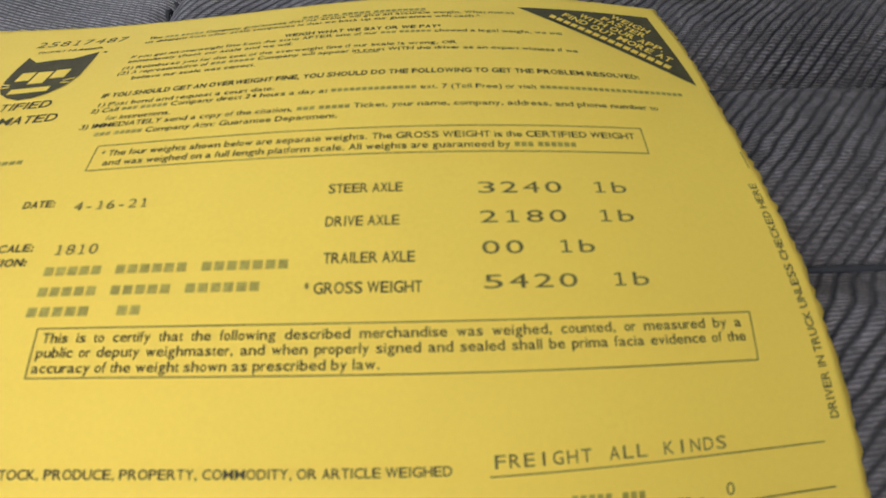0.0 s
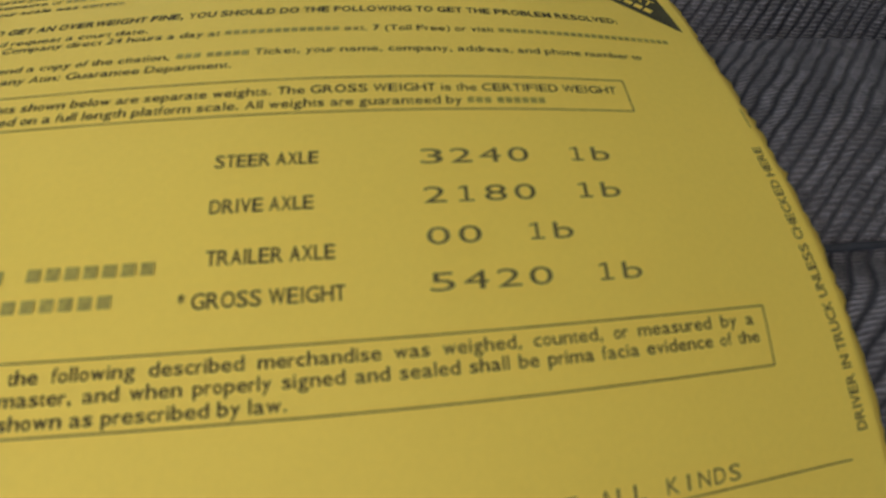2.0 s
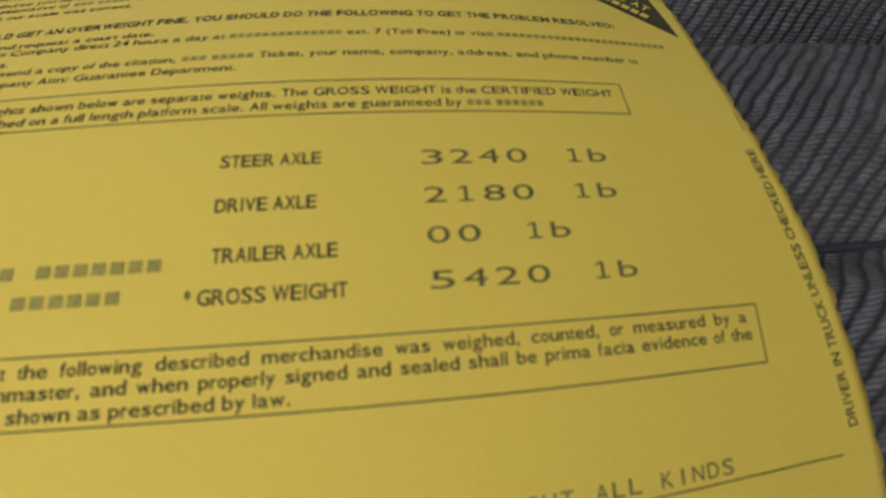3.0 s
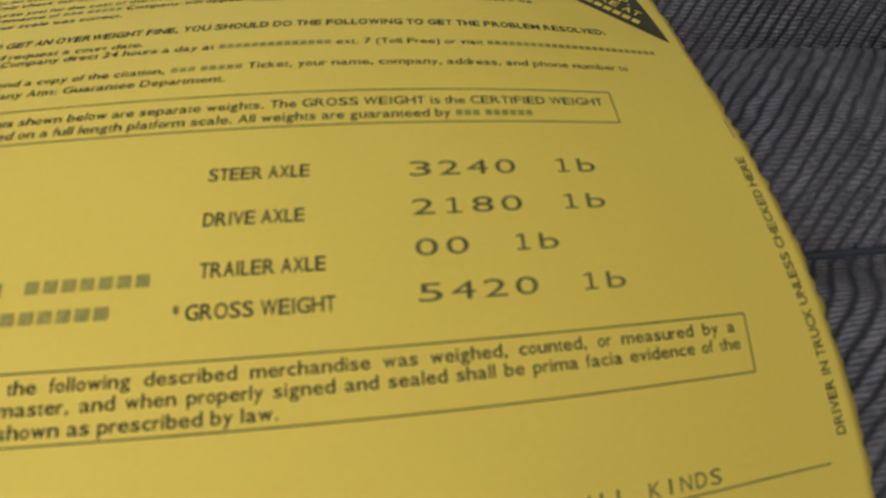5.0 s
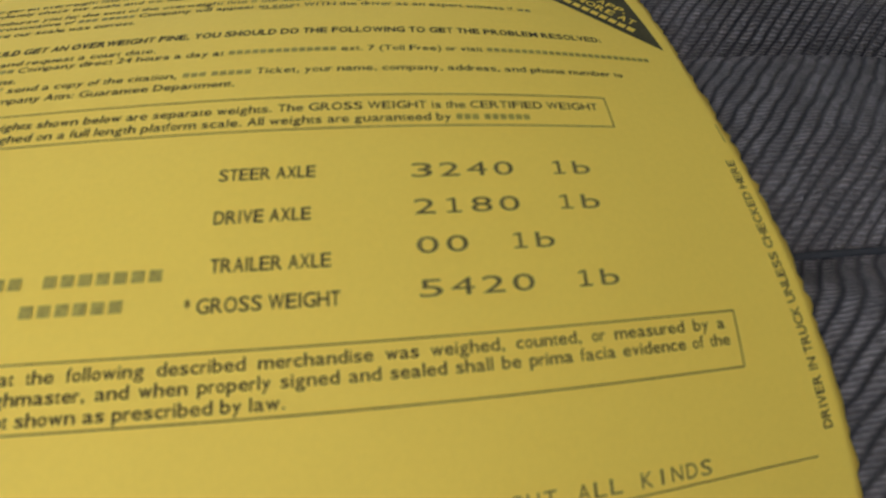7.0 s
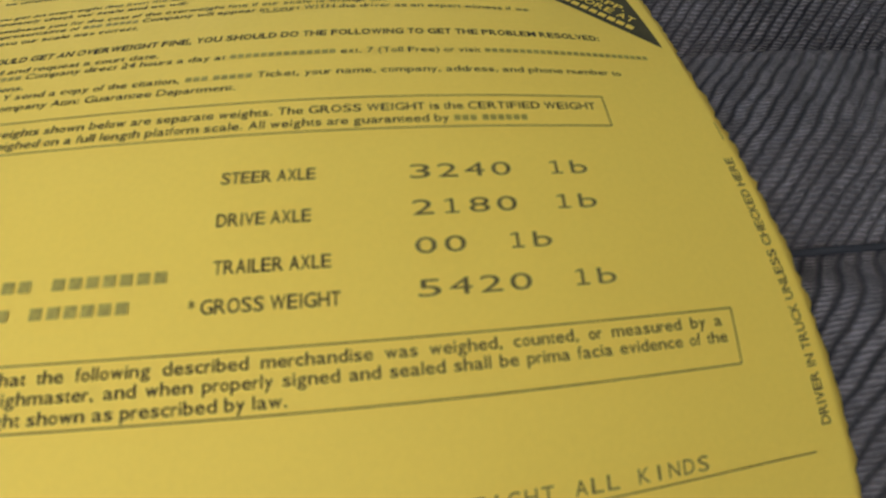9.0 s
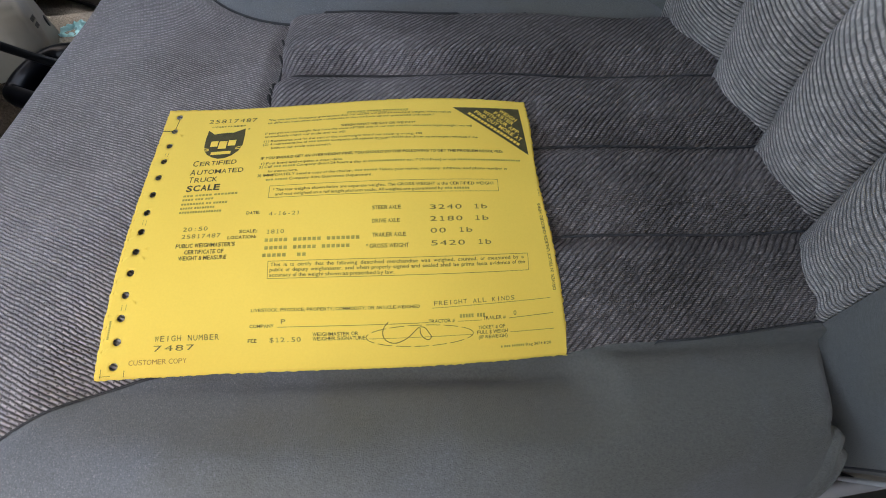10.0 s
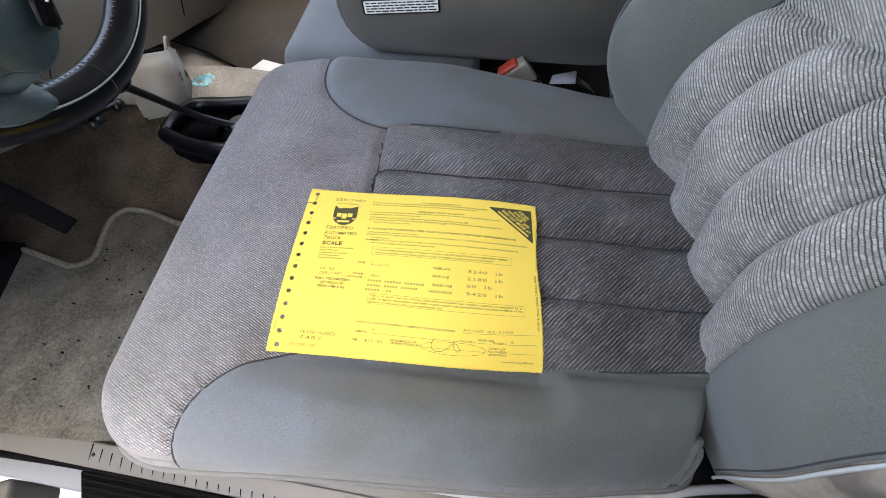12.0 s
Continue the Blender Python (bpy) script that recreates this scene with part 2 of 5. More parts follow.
GREY = material("grey_moulding", (0.07, 0.07, 0.068), 0.6, vary=0.1, scale=80)
POCKET = material("dark_grey_moulding", (0.026, 0.028, 0.031), 0.6, vary=0.1, scale=80)
METAL = material("worn_steel", (0.45, 0.45, 0.44), 0.35, 1.0, vary=0.15, scale=150)
PAINT = material("white_body_paint", (0.105, 0.122, 0.148), 0.3, vary=0.05, scale=40)
RUBBER = material("black_rubber", (0.0024, 0.0025, 0.0033), 0.75, vary=0.2, scale=200, spec=0.03)
DARK_WALL = material("dark_grey_wall", (0.05, 0.05, 0.05), 0.9, vary=0.2, scale=20, coarse=1.0)
CONCRETE = material("grey_concrete", (0.26, 0.258, 0.255), 0.9, vary=0.35, scale=60, coarse=1.2, bump=0.002, bump_scale=160)
HEADLINER = material("grey_headliner", (0.42, 0.42, 0.41), 0.95, vary=0.06, scale=300)
DARK_CLOTH = material("gap_shade_cloth", (0.016, 0.014, 0.013), 1.0, vary=0.3, scale=300, coarse=12, bump=0.001, bump_scale=600, spec=0.1)
TAN = material("tan_plastic", (0.23, 0.195, 0.15), 0.5, vary=0.1, scale=80, coarse=9)
TAG = material("grey_white_cloth", (0.30, 0.30, 0.33), 0.9, vary=0.2, scale=300, coarse=60, bump=0.0004, bump_scale=1200)
WHITE = material("white_paper_label", (0.75, 0.75, 0.73), 0.6, vary=0.06, scale=200)
RED = material("red_plastic", (0.45, 0.05, 0.03), 0.4, vary=0.1, scale=80)
CYAN = material("pale_cyan_film", (0.30, 0.62, 0.66), 0.4, vary=0.25, scale=60)


# ---- building helpers ----
def part(name, bm, mat, parent, label=""):
    """One mesh object from a bmesh, under a thing or a part."""
    me = bpy.data.meshes.new(name)
    bm.to_mesh(me)
    bm.free()
    return hang(name, me, mat, parent, label)


def hang(name, me, mat, parent, label=""):
    me.materials.append(mat)
    ob = new(name, me)
    ob.parent = parent
    if label:
        tagged(ob, label)
    return ob


def thing(name, label, category, at=(0, 0, 0), group="", kind=""):
    ob = new(name)
    ob.location = at
    return tagged(ob, label, category, group, kind)


def mesh_of(name, verts, faces, uvs=None, smooth=True):
    me = bpy.data.meshes.new(name)
    me.from_pydata([tuple(v) for v in verts], [], [tuple(f) for f in faces])
    if uvs is not None:
        lay = me.uv_layers.new(name="UVMap")
        idx = np.empty(len(me.loops), int)
        me.loops.foreach_get("vertex_index", idx)
        lay.data.foreach_set("uv", np.asarray(uvs, float)[idx].ravel())
    if smooth:
        me.polygons.foreach_set("use_smooth", [True] * len(me.polygons))
    me.update()
    return me


def grid_faces(n, m):
    i = np.arange(n * m).reshape(n, m)
    return np.stack([i[:-1, :-1], i[1:, :-1], i[1:, 1:], i[:-1, 1:]], -1).reshape(-1, 4)


def box(size, at=(0, 0, 0), bevel=0.004, segments=2, turn=(0, 0, 0)):
    bm = bmesh.new()
    bmesh.ops.create_cube(bm, size=1, matrix=Matrix.Diagonal((*size, 1)))
    if bevel:
        bmesh.ops.bevel(bm, geom=bm.edges[:], offset=bevel, segments=segments, profile=0.7, affect="EDGES")
    bmesh.ops.transform(bm, matrix=pose(*at, *turn), verts=bm.verts)
    for f in bm.faces:
        f.smooth = bevel > 0
    return bm


def prism(outline, depth, bevel=0.0, matrix=None, segments=2):
    """A flat outline given in x, y, raised to a depth in z."""
    bm = bmesh.new()
    f = bm.faces.new([bm.verts.new((x, y, 0)) for x, y in outline])
    ex = bmesh.ops.extrude_face_region(bm, geom=[f])
    bmesh.ops.translate(bm, vec=(0, 0, depth), verts=[v for v in ex["geom"] if isinstance(v, bmesh.types.BMVert)])
    bmesh.ops.recalc_face_normals(bm, faces=bm.faces)
    if bevel:
        bmesh.ops.bevel(bm, geom=bm.edges[:], offset=bevel, segments=segments, affect="EDGES", clamp_overlap=True)
        for f in bm.faces:
            f.smooth = True
    if matrix is not None:
        bmesh.ops.transform(bm, matrix=matrix, verts=bm.verts)
    return bm


def rounded(x0, y0, x1, y1, r, n=6):
    pts = []
    for cx, cy, a in ((x1 - r, y1 - r, 0), (x0 + r, y1 - r, 90), (x0 + r, y0 + r, 180), (x1 - r, y0 + r, 270)):
        pts += [(cx + r * math.cos(radians(a + 90 * k / n)), cy + r * math.sin(radians(a + 90 * k / n))) for k in range(n + 1)]
    return pts


def spline(points, n):
    """A smooth line through points."""
    p = np.asarray(points, float)
    d = np.r_[0, np.cumsum(np.linalg.norm(np.diff(p, axis=0), axis=1))]
    q = np.linspace(0, d[-1], n)
    t = np.gradient(p, d, axis=0) if len(p) > 2 else np.tile((p[1] - p[0]) / d[-1], (2, 1))
    k = np.clip(np.searchsorted(d, q, side="right") - 1, 0, len(p) - 2)
    h = (d[k + 1] - d[k])[:, None]
    s = ((q - d[k]) / h[:, 0])[:, None]
    return ((2 * s**3 - 3 * s**2 + 1) * p[k] + (s**3 - 2 * s**2 + s) * h * t[k] + (-2 * s**3 + 3 * s**2) * p[k + 1] + (s**3 - s**2) * h * t[k + 1])


def tube(points, radius, n=60, sides=10, closed=False, flat=1.0, radii=None):
    """A round cord through points."""
    p = spline(points, n)
    tan = np.gradient(p, axis=0)
    if closed:
        tan[0] = tan[-1] = p[1] - p[-2]
    tan /= np.linalg.norm(tan, axis=1)[:, None]
    first = np.cross(tan[0], (0, 0, 1.0) if abs(tan[0][2]) < 0.9 else (0, 1.0, 0))
    side = np.empty_like(p)
    for i in range(n):  # the cross-section is carried along without twist
        first = first - tan[i] * np.dot(first, tan[i])
        first = first / np.linalg.norm(first)
        side[i] = first
    nor = np.cross(side, tan)
    a = np.linspace(0, 2 * np.pi, sides, endpoint=False)
    r = np.full(n, radius) if radii is None else np.interp(np.linspace(0, 1, n), np.linspace(0, 1, len(radii)), radii)
    v = p[:, None] + r[:, None, None] * (np.cos(a)[None, :, None] * side[:, None] + flat * np.sin(a)[None, :, None] * nor[:, None])
    v = v.reshape(-1, 3)
    faces = []
    for i in range(n - 1):
        for j in range(sides):
            k = (j + 1) % sides
            faces.append((i * sides + j, i * sides + k, (i + 1) * sides + k, (i + 1) * sides + j))
    if not closed:
        faces += [tuple(range(sides))[::-1], tuple((n - 1) * sides + j for j in range(sides))]
    return mesh_of("tube", v, faces)


def ring(points, n=40):
    """A smooth closed outline through points in the plane."""
    p = np.asarray(points, float)
    out = []
    for i in range(len(p)):
        a, b, c, d = p[i - 1], p[i], p[(i + 1) % len(p)], p[(i + 2) % len(p)]
        for t in np.linspace(0, 1, max(2, n // len(p)), endpoint=False):
            out.append(tuple(0.5 * (2 * b + (c - a) * t + (2 * a - 5 * b + 4 * c - d) * t * t + (3 * b - a - 3 * c + d) * t**3)))
    return out


def bar3(a, b, r, sides=12):
    return tube([a, b], r, 2, sides)


def smoothstep(a, b, x):
    t = np.clip((np.asarray(x, float) - a) / (b - a), 0, 1)
    return t * t * (3 - 2 * t)


# ---- the sheet's shape ----
SHEET = pose(-0.00522, 0.00539, 0.88348, 14.689, -3.333, -2.897)
BOW_ORDER = [(i, d - i) for d in (2, 3, 4, 5) for i in range(d, -1, -1)]
BOW_UP = [-12.011, 7.103, -21.745, -15.539, -7.483, -7.335, 1.908, 3.292, -0.965, 5.988, -0.182, 3.561, 8.922, 0.3, -3.238, 1.921, 3.338, -0.716]
BOW_U = [-0.938, -0.654, -1.231, -1.755, -0.323, -1.283, 0.672, 0.247, 0.357, 0.459, -0.467, 0.132, 0.83, 0.235, 0.188, -0.977, 0.194, -0.046]
BOW_V = [2.268, 0.444, 0.063, 5.694, -1.439, 1.377, -3.399, -0.986, -1.516, -0.246, -0.553, 0.194, -2.94, -0.515, -0.78, 1.802, 0.003, 0.928]


def sheet_at(u, v):
    """A place on the bowed sheet, in the sheet's own space, from distances along the flat paper, in metres."""
    u, v = np.asarray(u, float), np.asarray(v, float)
    a, b = (u - 0.12) / 0.13, (v - 0.08) / 0.09
    grow = [a**i * b**j for i, j in BOW_ORDER]
    up, along, across = (sum(0.001 * c * g for c, g in zip(k, grow)) for k in (BOW_UP, BOW_U, BOW_V))
    return np.stack([u + along + 0.00040 * a - 0.00178 * b, v + across + 0.00036 * b, up], -1)


def sheet_top(x, y):
    """The height in the world of the sheet over a place x, y."""
    turn, at = np.array(SHEET.to_3x3()), np.array(SHEET.translation)
    u, v = np.array(x, float), np.array(y, float)
    for _ in range(14):
        w = sheet_at(u, v) @ turn.T + at
        u, v = u + x - w[..., 0], v + y - w[..., 1]
    return w[..., 2]


# ---- the ground and the cab's shell ----
bm = bmesh.new()
bmesh.ops.create_grid(bm, x_segments=40, y_segments=40, size=400)
tagged(part("ground", bm, CONCRETE, None), "grey bright-lit concrete paving outside the open door", "ground", kind="structure")


def shell(name, verts, mat, label, thick=0.03):
    """A flat panel of the cab, given by its corners, with a thickness away from the inside."""
    p = [Vector(v) for v in verts]
    n = (p[1] - p[0]).cross(p[2] - p[0]).normalized() * thick
    bm = bmesh.new()
    a, b = [bm.verts.new(v) for v in p], [bm.verts.new(v - n) for v in p]
    bm.faces.new(a)
    bm.faces.new(b[::-1])
    for i in range(len(p)):
        j = (i + 1) % len(p)
        bm.faces.new((a[i], b[i], b[j], a[j]))
    bmesh.ops.recalc_face_normals(bm, faces=bm.faces)
    return tagged(part(name, bm, mat, None), label, "cab", kind="structure")


FLOOR = 0.55
# stretched past the real roof edge to keep sun off the seat and sill
shell("ceiling", [(-0.54, -0.20, 1.72), (-0.54, 1.42, 1.72), (0.85, 1.42, 1.72), (0.85, -0.20, 1.72)], HEADLINER, "grey cloth headliner")
# unseen; carried up over the rear window to stop light from behind
shell("wall_rear", [(0.80, -0.1, FLOOR), (0.80, -0.1, 1.72), (0.80, 1.42, 1.72), (0.80, 1.42, FLOOR)], TAUPE, "taupe rear panel of the cab, raised to block light")
shell("wall_driver_rear", [(0.50, -0.11, FLOOR), (0.50, -0.11, 1.72), (0.85, -0.11, 1.72), (0.85, -0.11, FLOOR)], TAUPE, "taupe cab side behind the driver's door")
# unseen wall, added only to keep daylight off the rear of the seat
shell("wall_blocker", [(0.10, -0.55, 0.0), (2.6, -0.55, 0.0), (2.6, -0.55, 2.8), (0.10, -0.55, 2.8)], DARK_WALL, "unseen dark wall added outside to block light from the door", 0.2)
shell("wall_passenger", [(-1.0, 1.43, FLOOR), (0.8, 1.43, FLOOR), (0.8, 1.43, 1.16), (-1.0, 1.43, 1.16)], TAUPE, "taupe passenger door panel")
shell("wall_kick", [(-1.02, -0.10, 0.55), (-0.53, -0.10, 0.55), (-0.56, -0.10, 1.14), (-1.02, -0.10, 1.14)], TAUPE, "taupe kick panel before the driver's door", 0.02)
shell("wall_firewall", [(-1.02, -0.1, FLOOR - 0.1), (-1.02, 1.42, FLOOR - 0.1), (-1.02, 1.42, 1.12), (-1.02, -0.1, 1.12)], CARPET, "dark carpeted firewall under the dashboard")
for a, b in (((-1.0, -0.07, 1.1), (-0.52, -0.03, 1.7)), ((-1.0, 1.41, 1.1), (-0.52, 1.36, 1.7)), ((0.62, -0.09, 0.6), (0.70, -0.05, 1.7)), ((0.62, 1.42, 0.6), (0.70, 1.37, 1.7))):
    tagged(hang("trim", bar3(a, b, 0.045), TAUPE, None), "taupe plastic pillar trim", "trim", kind="structure")


def floor_height(x, y):
    """The carpet over the cab floor, with the hump along its middle and slow waves."""
    hump = smoothstep(0.36, 0.58, y) * smoothstep(0.90, 0.74, y)
    rise = 0.35 * smoothstep(-0.75, -1.02, x)
    return FLOOR + 0.105 * hump * (1 - 0.25 * smoothstep(-0.3, 0.5, x)) + rise + 0.003 * np.sin(x * 23 + 2 * np.sin(y * 15)) + 0.002 * np.sin(y * 31 + x * 9)


gx, gy = np.meshgrid(np.linspace(-1.02, 0.8, 150), np.linspace(-0.05, 1.42, 130), indexing="ij")
tagged(hang("floor", mesh_of("floor", np.stack([gx, gy, floor_height(gx, gy)], -1).reshape(-1, 3), grid_faces(150, 130)), CARPET, None), "worn beige carpet on the cab floor, darkened for its shade", "floor", kind="structure")
# this strip paints the lit part of one continuous carpet
hx, hy = np.meshgrid(np.linspace(-0.72, -0.12, 70), np.linspace(0.603, 1.03, 60), indexing="ij")
tagged(hang("hump_carpet", mesh_of("hump_carpet", np.stack([hx, hy, floor_height(hx, hy) + 0.003 * smoothstep(0.603, 0.625, hy) + 0.001], -1).reshape(-1, 3), grid_faces(70, 60)), LIT_CARPET, None), "lighter copy of the worn floor carpet on the lit hump", "floor", kind="structure")
shell("floor_pan", [(-1.02, -0.08, FLOOR - 0.02), (0.8, -0.08, FLOOR - 0.02), (0.8, 1.42, FLOOR - 0.02), (-1.02, 1.42, FLOOR - 0.02)], RUBBER, "black underside of the cab floor", 0.05)

# the door sill: scuff plate with grooves, rubber seal, painted body and step pad
sill = thing("door_sill", "cream grooved scuff plate over a pale grey painted door sill", "sill", (-0.30, -0.085, 0.53), kind="structure")
sill.rotation_euler = (0, 0, radians(-5.6))
part("body", box((1.7, 0.036, 0.30), (0.3, -0.008, -0.145), 0.008, 3), PAINT, sill, "pale grey painted body sill")
part("scuff_plate", box((1.7, 0.034, 0.010), (0.3, 0.022, 0.022), 0.003, turn=(14, 0, 0)), CREAM, sill, "cream plastic scuff plate")
part("plate_shelf", box((0.62, 0.040, 0.008), (0.30, 0.0565, 0.0295), 0.003, turn=(10, 0, 0)), CREAM, sill, "inner shelf of the scuff plate under the seat")
hang("seal", tube([(-0.6, -0.008, 0.012), (-0.2, 0.0005, 0.012), (-0.068, 0.0050, 0.012), (0.023, 0.0030, 0.012), (0.141, 0.0, 0.012), (0.5, -0.004, 0.012), (1.1, -0.004, 0.012)], 0.0050, 120, 8), RUBBER, sill, "black rubber door seal")
for k in range(30):  # the grooves grow shorter along the plate
    x, ya, yb = -0.0612 + 0.0168 * k, 0.0148 + 0.0200 * math.exp(-k / 4.5), 0.0045 + 0.0090 * math.exp(-k / 9.0)
    za, zb = (0.0270 + (y - 0.022) * 0.2493 for y in (ya, yb))
    hang("groove", tube([(x, ya, za), (x + 0.0026, yb, zb)], 0.001, 6, 6, radii=[0.0011, 0.0009, 0.0004]), RUBBER, sill)
hang("screw", bar3((-0.0545, 0.0214, 0.022), (-0.0545, 0.0214, 0.0285), 0.0026), BLACK, sill)
step_pad = part("step_pad", prism([(-0.0735, 0.0), (1.13, 0.0), (1.13, -0.0415), (-0.0440, -0.0415)], 0.016, 0.002, pose(0, 0, -0.007)), RUBBER, sill, "black ribbed rubber step pad")
for k in range(5):
    y = -0.0345 + 0.0080 * k
    x = -0.0705 - 0.70 * y
    part("rib", box((1.125 - x, 0.0032, 0.0022), ((1.125 + x) / 2, y, 0.0094), 0.0006), RUBBER, step_pad)

# the open door stands out from the front of the opening
door = thing("door_1", "open cab door with a grey inner panel", "door", (-0.60, -0.125, 0.50), kind="structure")
door.rotation_euler = (0, 0, radians(-68))
part("panel", box((0.98, 0.07, 0.86), (0.50, -0.04, 0.19), 0.012, 3), GREY, door, "grey inner door panel")
part("outer_skin", box((1.0, 0.02, 0.90), (0.50, -0.088, 0.19), 0.008), PAINT, door, "white painted door skin")
for p, q in (((0.02, -0.05, 0.60), (0.30, -0.05, 1.16)), ((0.98, -0.05, 0.60), (0.92, -0.05, 1.16)), ((0.30, -0.05, 1.16), (0.92, -0.05, 1.16))):
    hang("window_frame", bar3(p, q, 0.022), PAINT, door)
part("map_pocket", box((0.52, 0.085, 0.12), (0.25, 0.033, -0.10), 0.014, 4), POCKET, door, "dark grey moulded map pocket")


# ---- the driver's seat ----
def rounded_inside(x, y, x0, y0, x1, y1, r):
    """The distance inside a rectangle with round corners (minus: outside)."""
    qx, qy = np.abs(x - (x0 + x1) / 2) - (x1 - x0) / 2 + r, np.abs(y - (y0 + y1) / 2) - (y1 - y0) / 2 + r
    return r - np.hypot(np.maximum(qx, 0), np.maximum(qy, 0)) - np.minimum(np.maximum(qx, qy), 0)


CH_Y = (0.004, 0.068, 0.140, 0.218, 0.294)  # the seams of the middle panel
CH_X = 0.056
Y0, Y1 = -0.095, 0.490


def outline(x, y):
    body, heel = outline_parts(x, y)
    return np.minimum(body, heel)


def outline_parts(x, y):
    y = y - 0.017 * smoothstep(0.20, 0.40, x) * smoothstep(0.2, 0.0, y) + 0.026 * smoothstep(0.12, 0.42, x) * smoothstep(0.25, 0.40, y)
    body = rounded_inside(x, y, -0.172, Y0, 0.60, Y1, 0.075)
    heel = rounded_inside(x, y, -0.30, Y0, 0.380 + 0.7 * np.maximum(y + 0.062, 0) - 0.35 * np.maximum(-0.055 - y, 0), 0.9, 0.022)
    return body, heel


def door_panel(x, y):
    y = y - 0.009 * smoothstep(0.30, 0.42, x)  # the seam rises a little towards the backrest
    return rounded_inside(x, y, -0.082, -0.50, 0.9, 0.004, 0.130)


def inner_panel(x, y):
    return rounded_inside(x, y, -0.052, 0.294, 0.9, 0.80, 0.135)


def middle_panel(x, y):
    return np.minimum(np.minimum(x - CH_X, y - CH_Y[0]), CH_Y[-1] - y)


def channel_seam(x, y):
    d = np.full(np.shape(x), 9.0)
    for s in CH_Y[1:-1]:
        d = np.minimum(d, np.abs(y - s))
    return d


def cushion_height(x, y):
    body, heel = outline_parts(x, y)
    o = np.maximum(np.minimum(body, 2.2 * heel), 0)
    rf = 0.056
    roll = np.where(o < rf, rf - np.sqrt(np.maximum(rf**2 - (rf - np.minimum(o, rf))**2, 0)), 0) * 1.15
    z = 0.897 + 0.006 * smoothstep(0.25, 0.0, np.abs(y - 0.19)) - roll
    z -= 0.010 * smoothstep(0.12, 0.42, x)
    z -= 0.020 * np.exp(-((y - 0.004) / 0.040)**2) * smoothstep(-0.05, 0.16, x)
    z -= 0.022 * smoothstep(0.33, 0.50, y) * smoothstep(0.05, 0.4, x)
    z -= 0.012 * smoothstep(-0.02, -0.12, x)
    z -= 0.004 * np.exp(-((y + 0.001) / 0.013)**2) * smoothstep(-0.01, 0.05, x) * smoothstep(0.27, 0.20, x)
    dd, di, dm = np.abs(door_panel(x, y)), np.abs(inner_panel(x, y)), middle_panel(x, y)
    z -= 0.005 * np.exp(-(dd / 0.0045)**2) + 0.006 * np.exp(-(di / 0.008)**2)
    inm = dm > 0
    z = z + np.where(inm, 0.0145 * (1 - np.exp(-(channel_seam(x, y) / 0.013)**2)) - 0.004, 0)
    z -= 0.006 * np.exp(-((x - CH_X) / 0.007)**2) * ((y > CH_Y[0]) & (y < CH_Y[-1]))
    gather = np.exp(-(np.minimum(door_panel(x, y), 0) / 0.022)**2) * (door_panel(x, y) < 0) * smoothstep(-0.02, -0.06, x)
    z += 0.0014 * gather * np.sin(np.arctan2(y + 0.126, x - 0.048) * 70)
    z += 0.0012 * np.sin(x * 41 + 3 * np.sin(y * 17)) * smoothstep(0.0, 0.05, o)
    # the sheet presses the pile down a little and lies on it
    top = sheet_top(np.clip(x, -0.008, 0.238), np.clip(y, -0.006, 0.172))
    away = np.hypot(np.maximum(np.maximum(-0.008 - x, x - 0.238), 0), np.maximum(np.maximum(-0.006 - y, y - 0.172), 0))
    lid = top - 0.0016 + 0.45 * away + 9.0 * away**2
    low = np.minimum(z, lid)
    z = low - 0.003 * np.log(np.exp((low - z) / 0.003) + np.exp((low - lid) / 0.003))
    z -= 0.0065 * np.exp(-((y - 0.006 + 0.05 * x) / 0.007)**2) * smoothstep(0.0, 0.04, x) * smoothstep(0.25, 0.19, x)
    return z


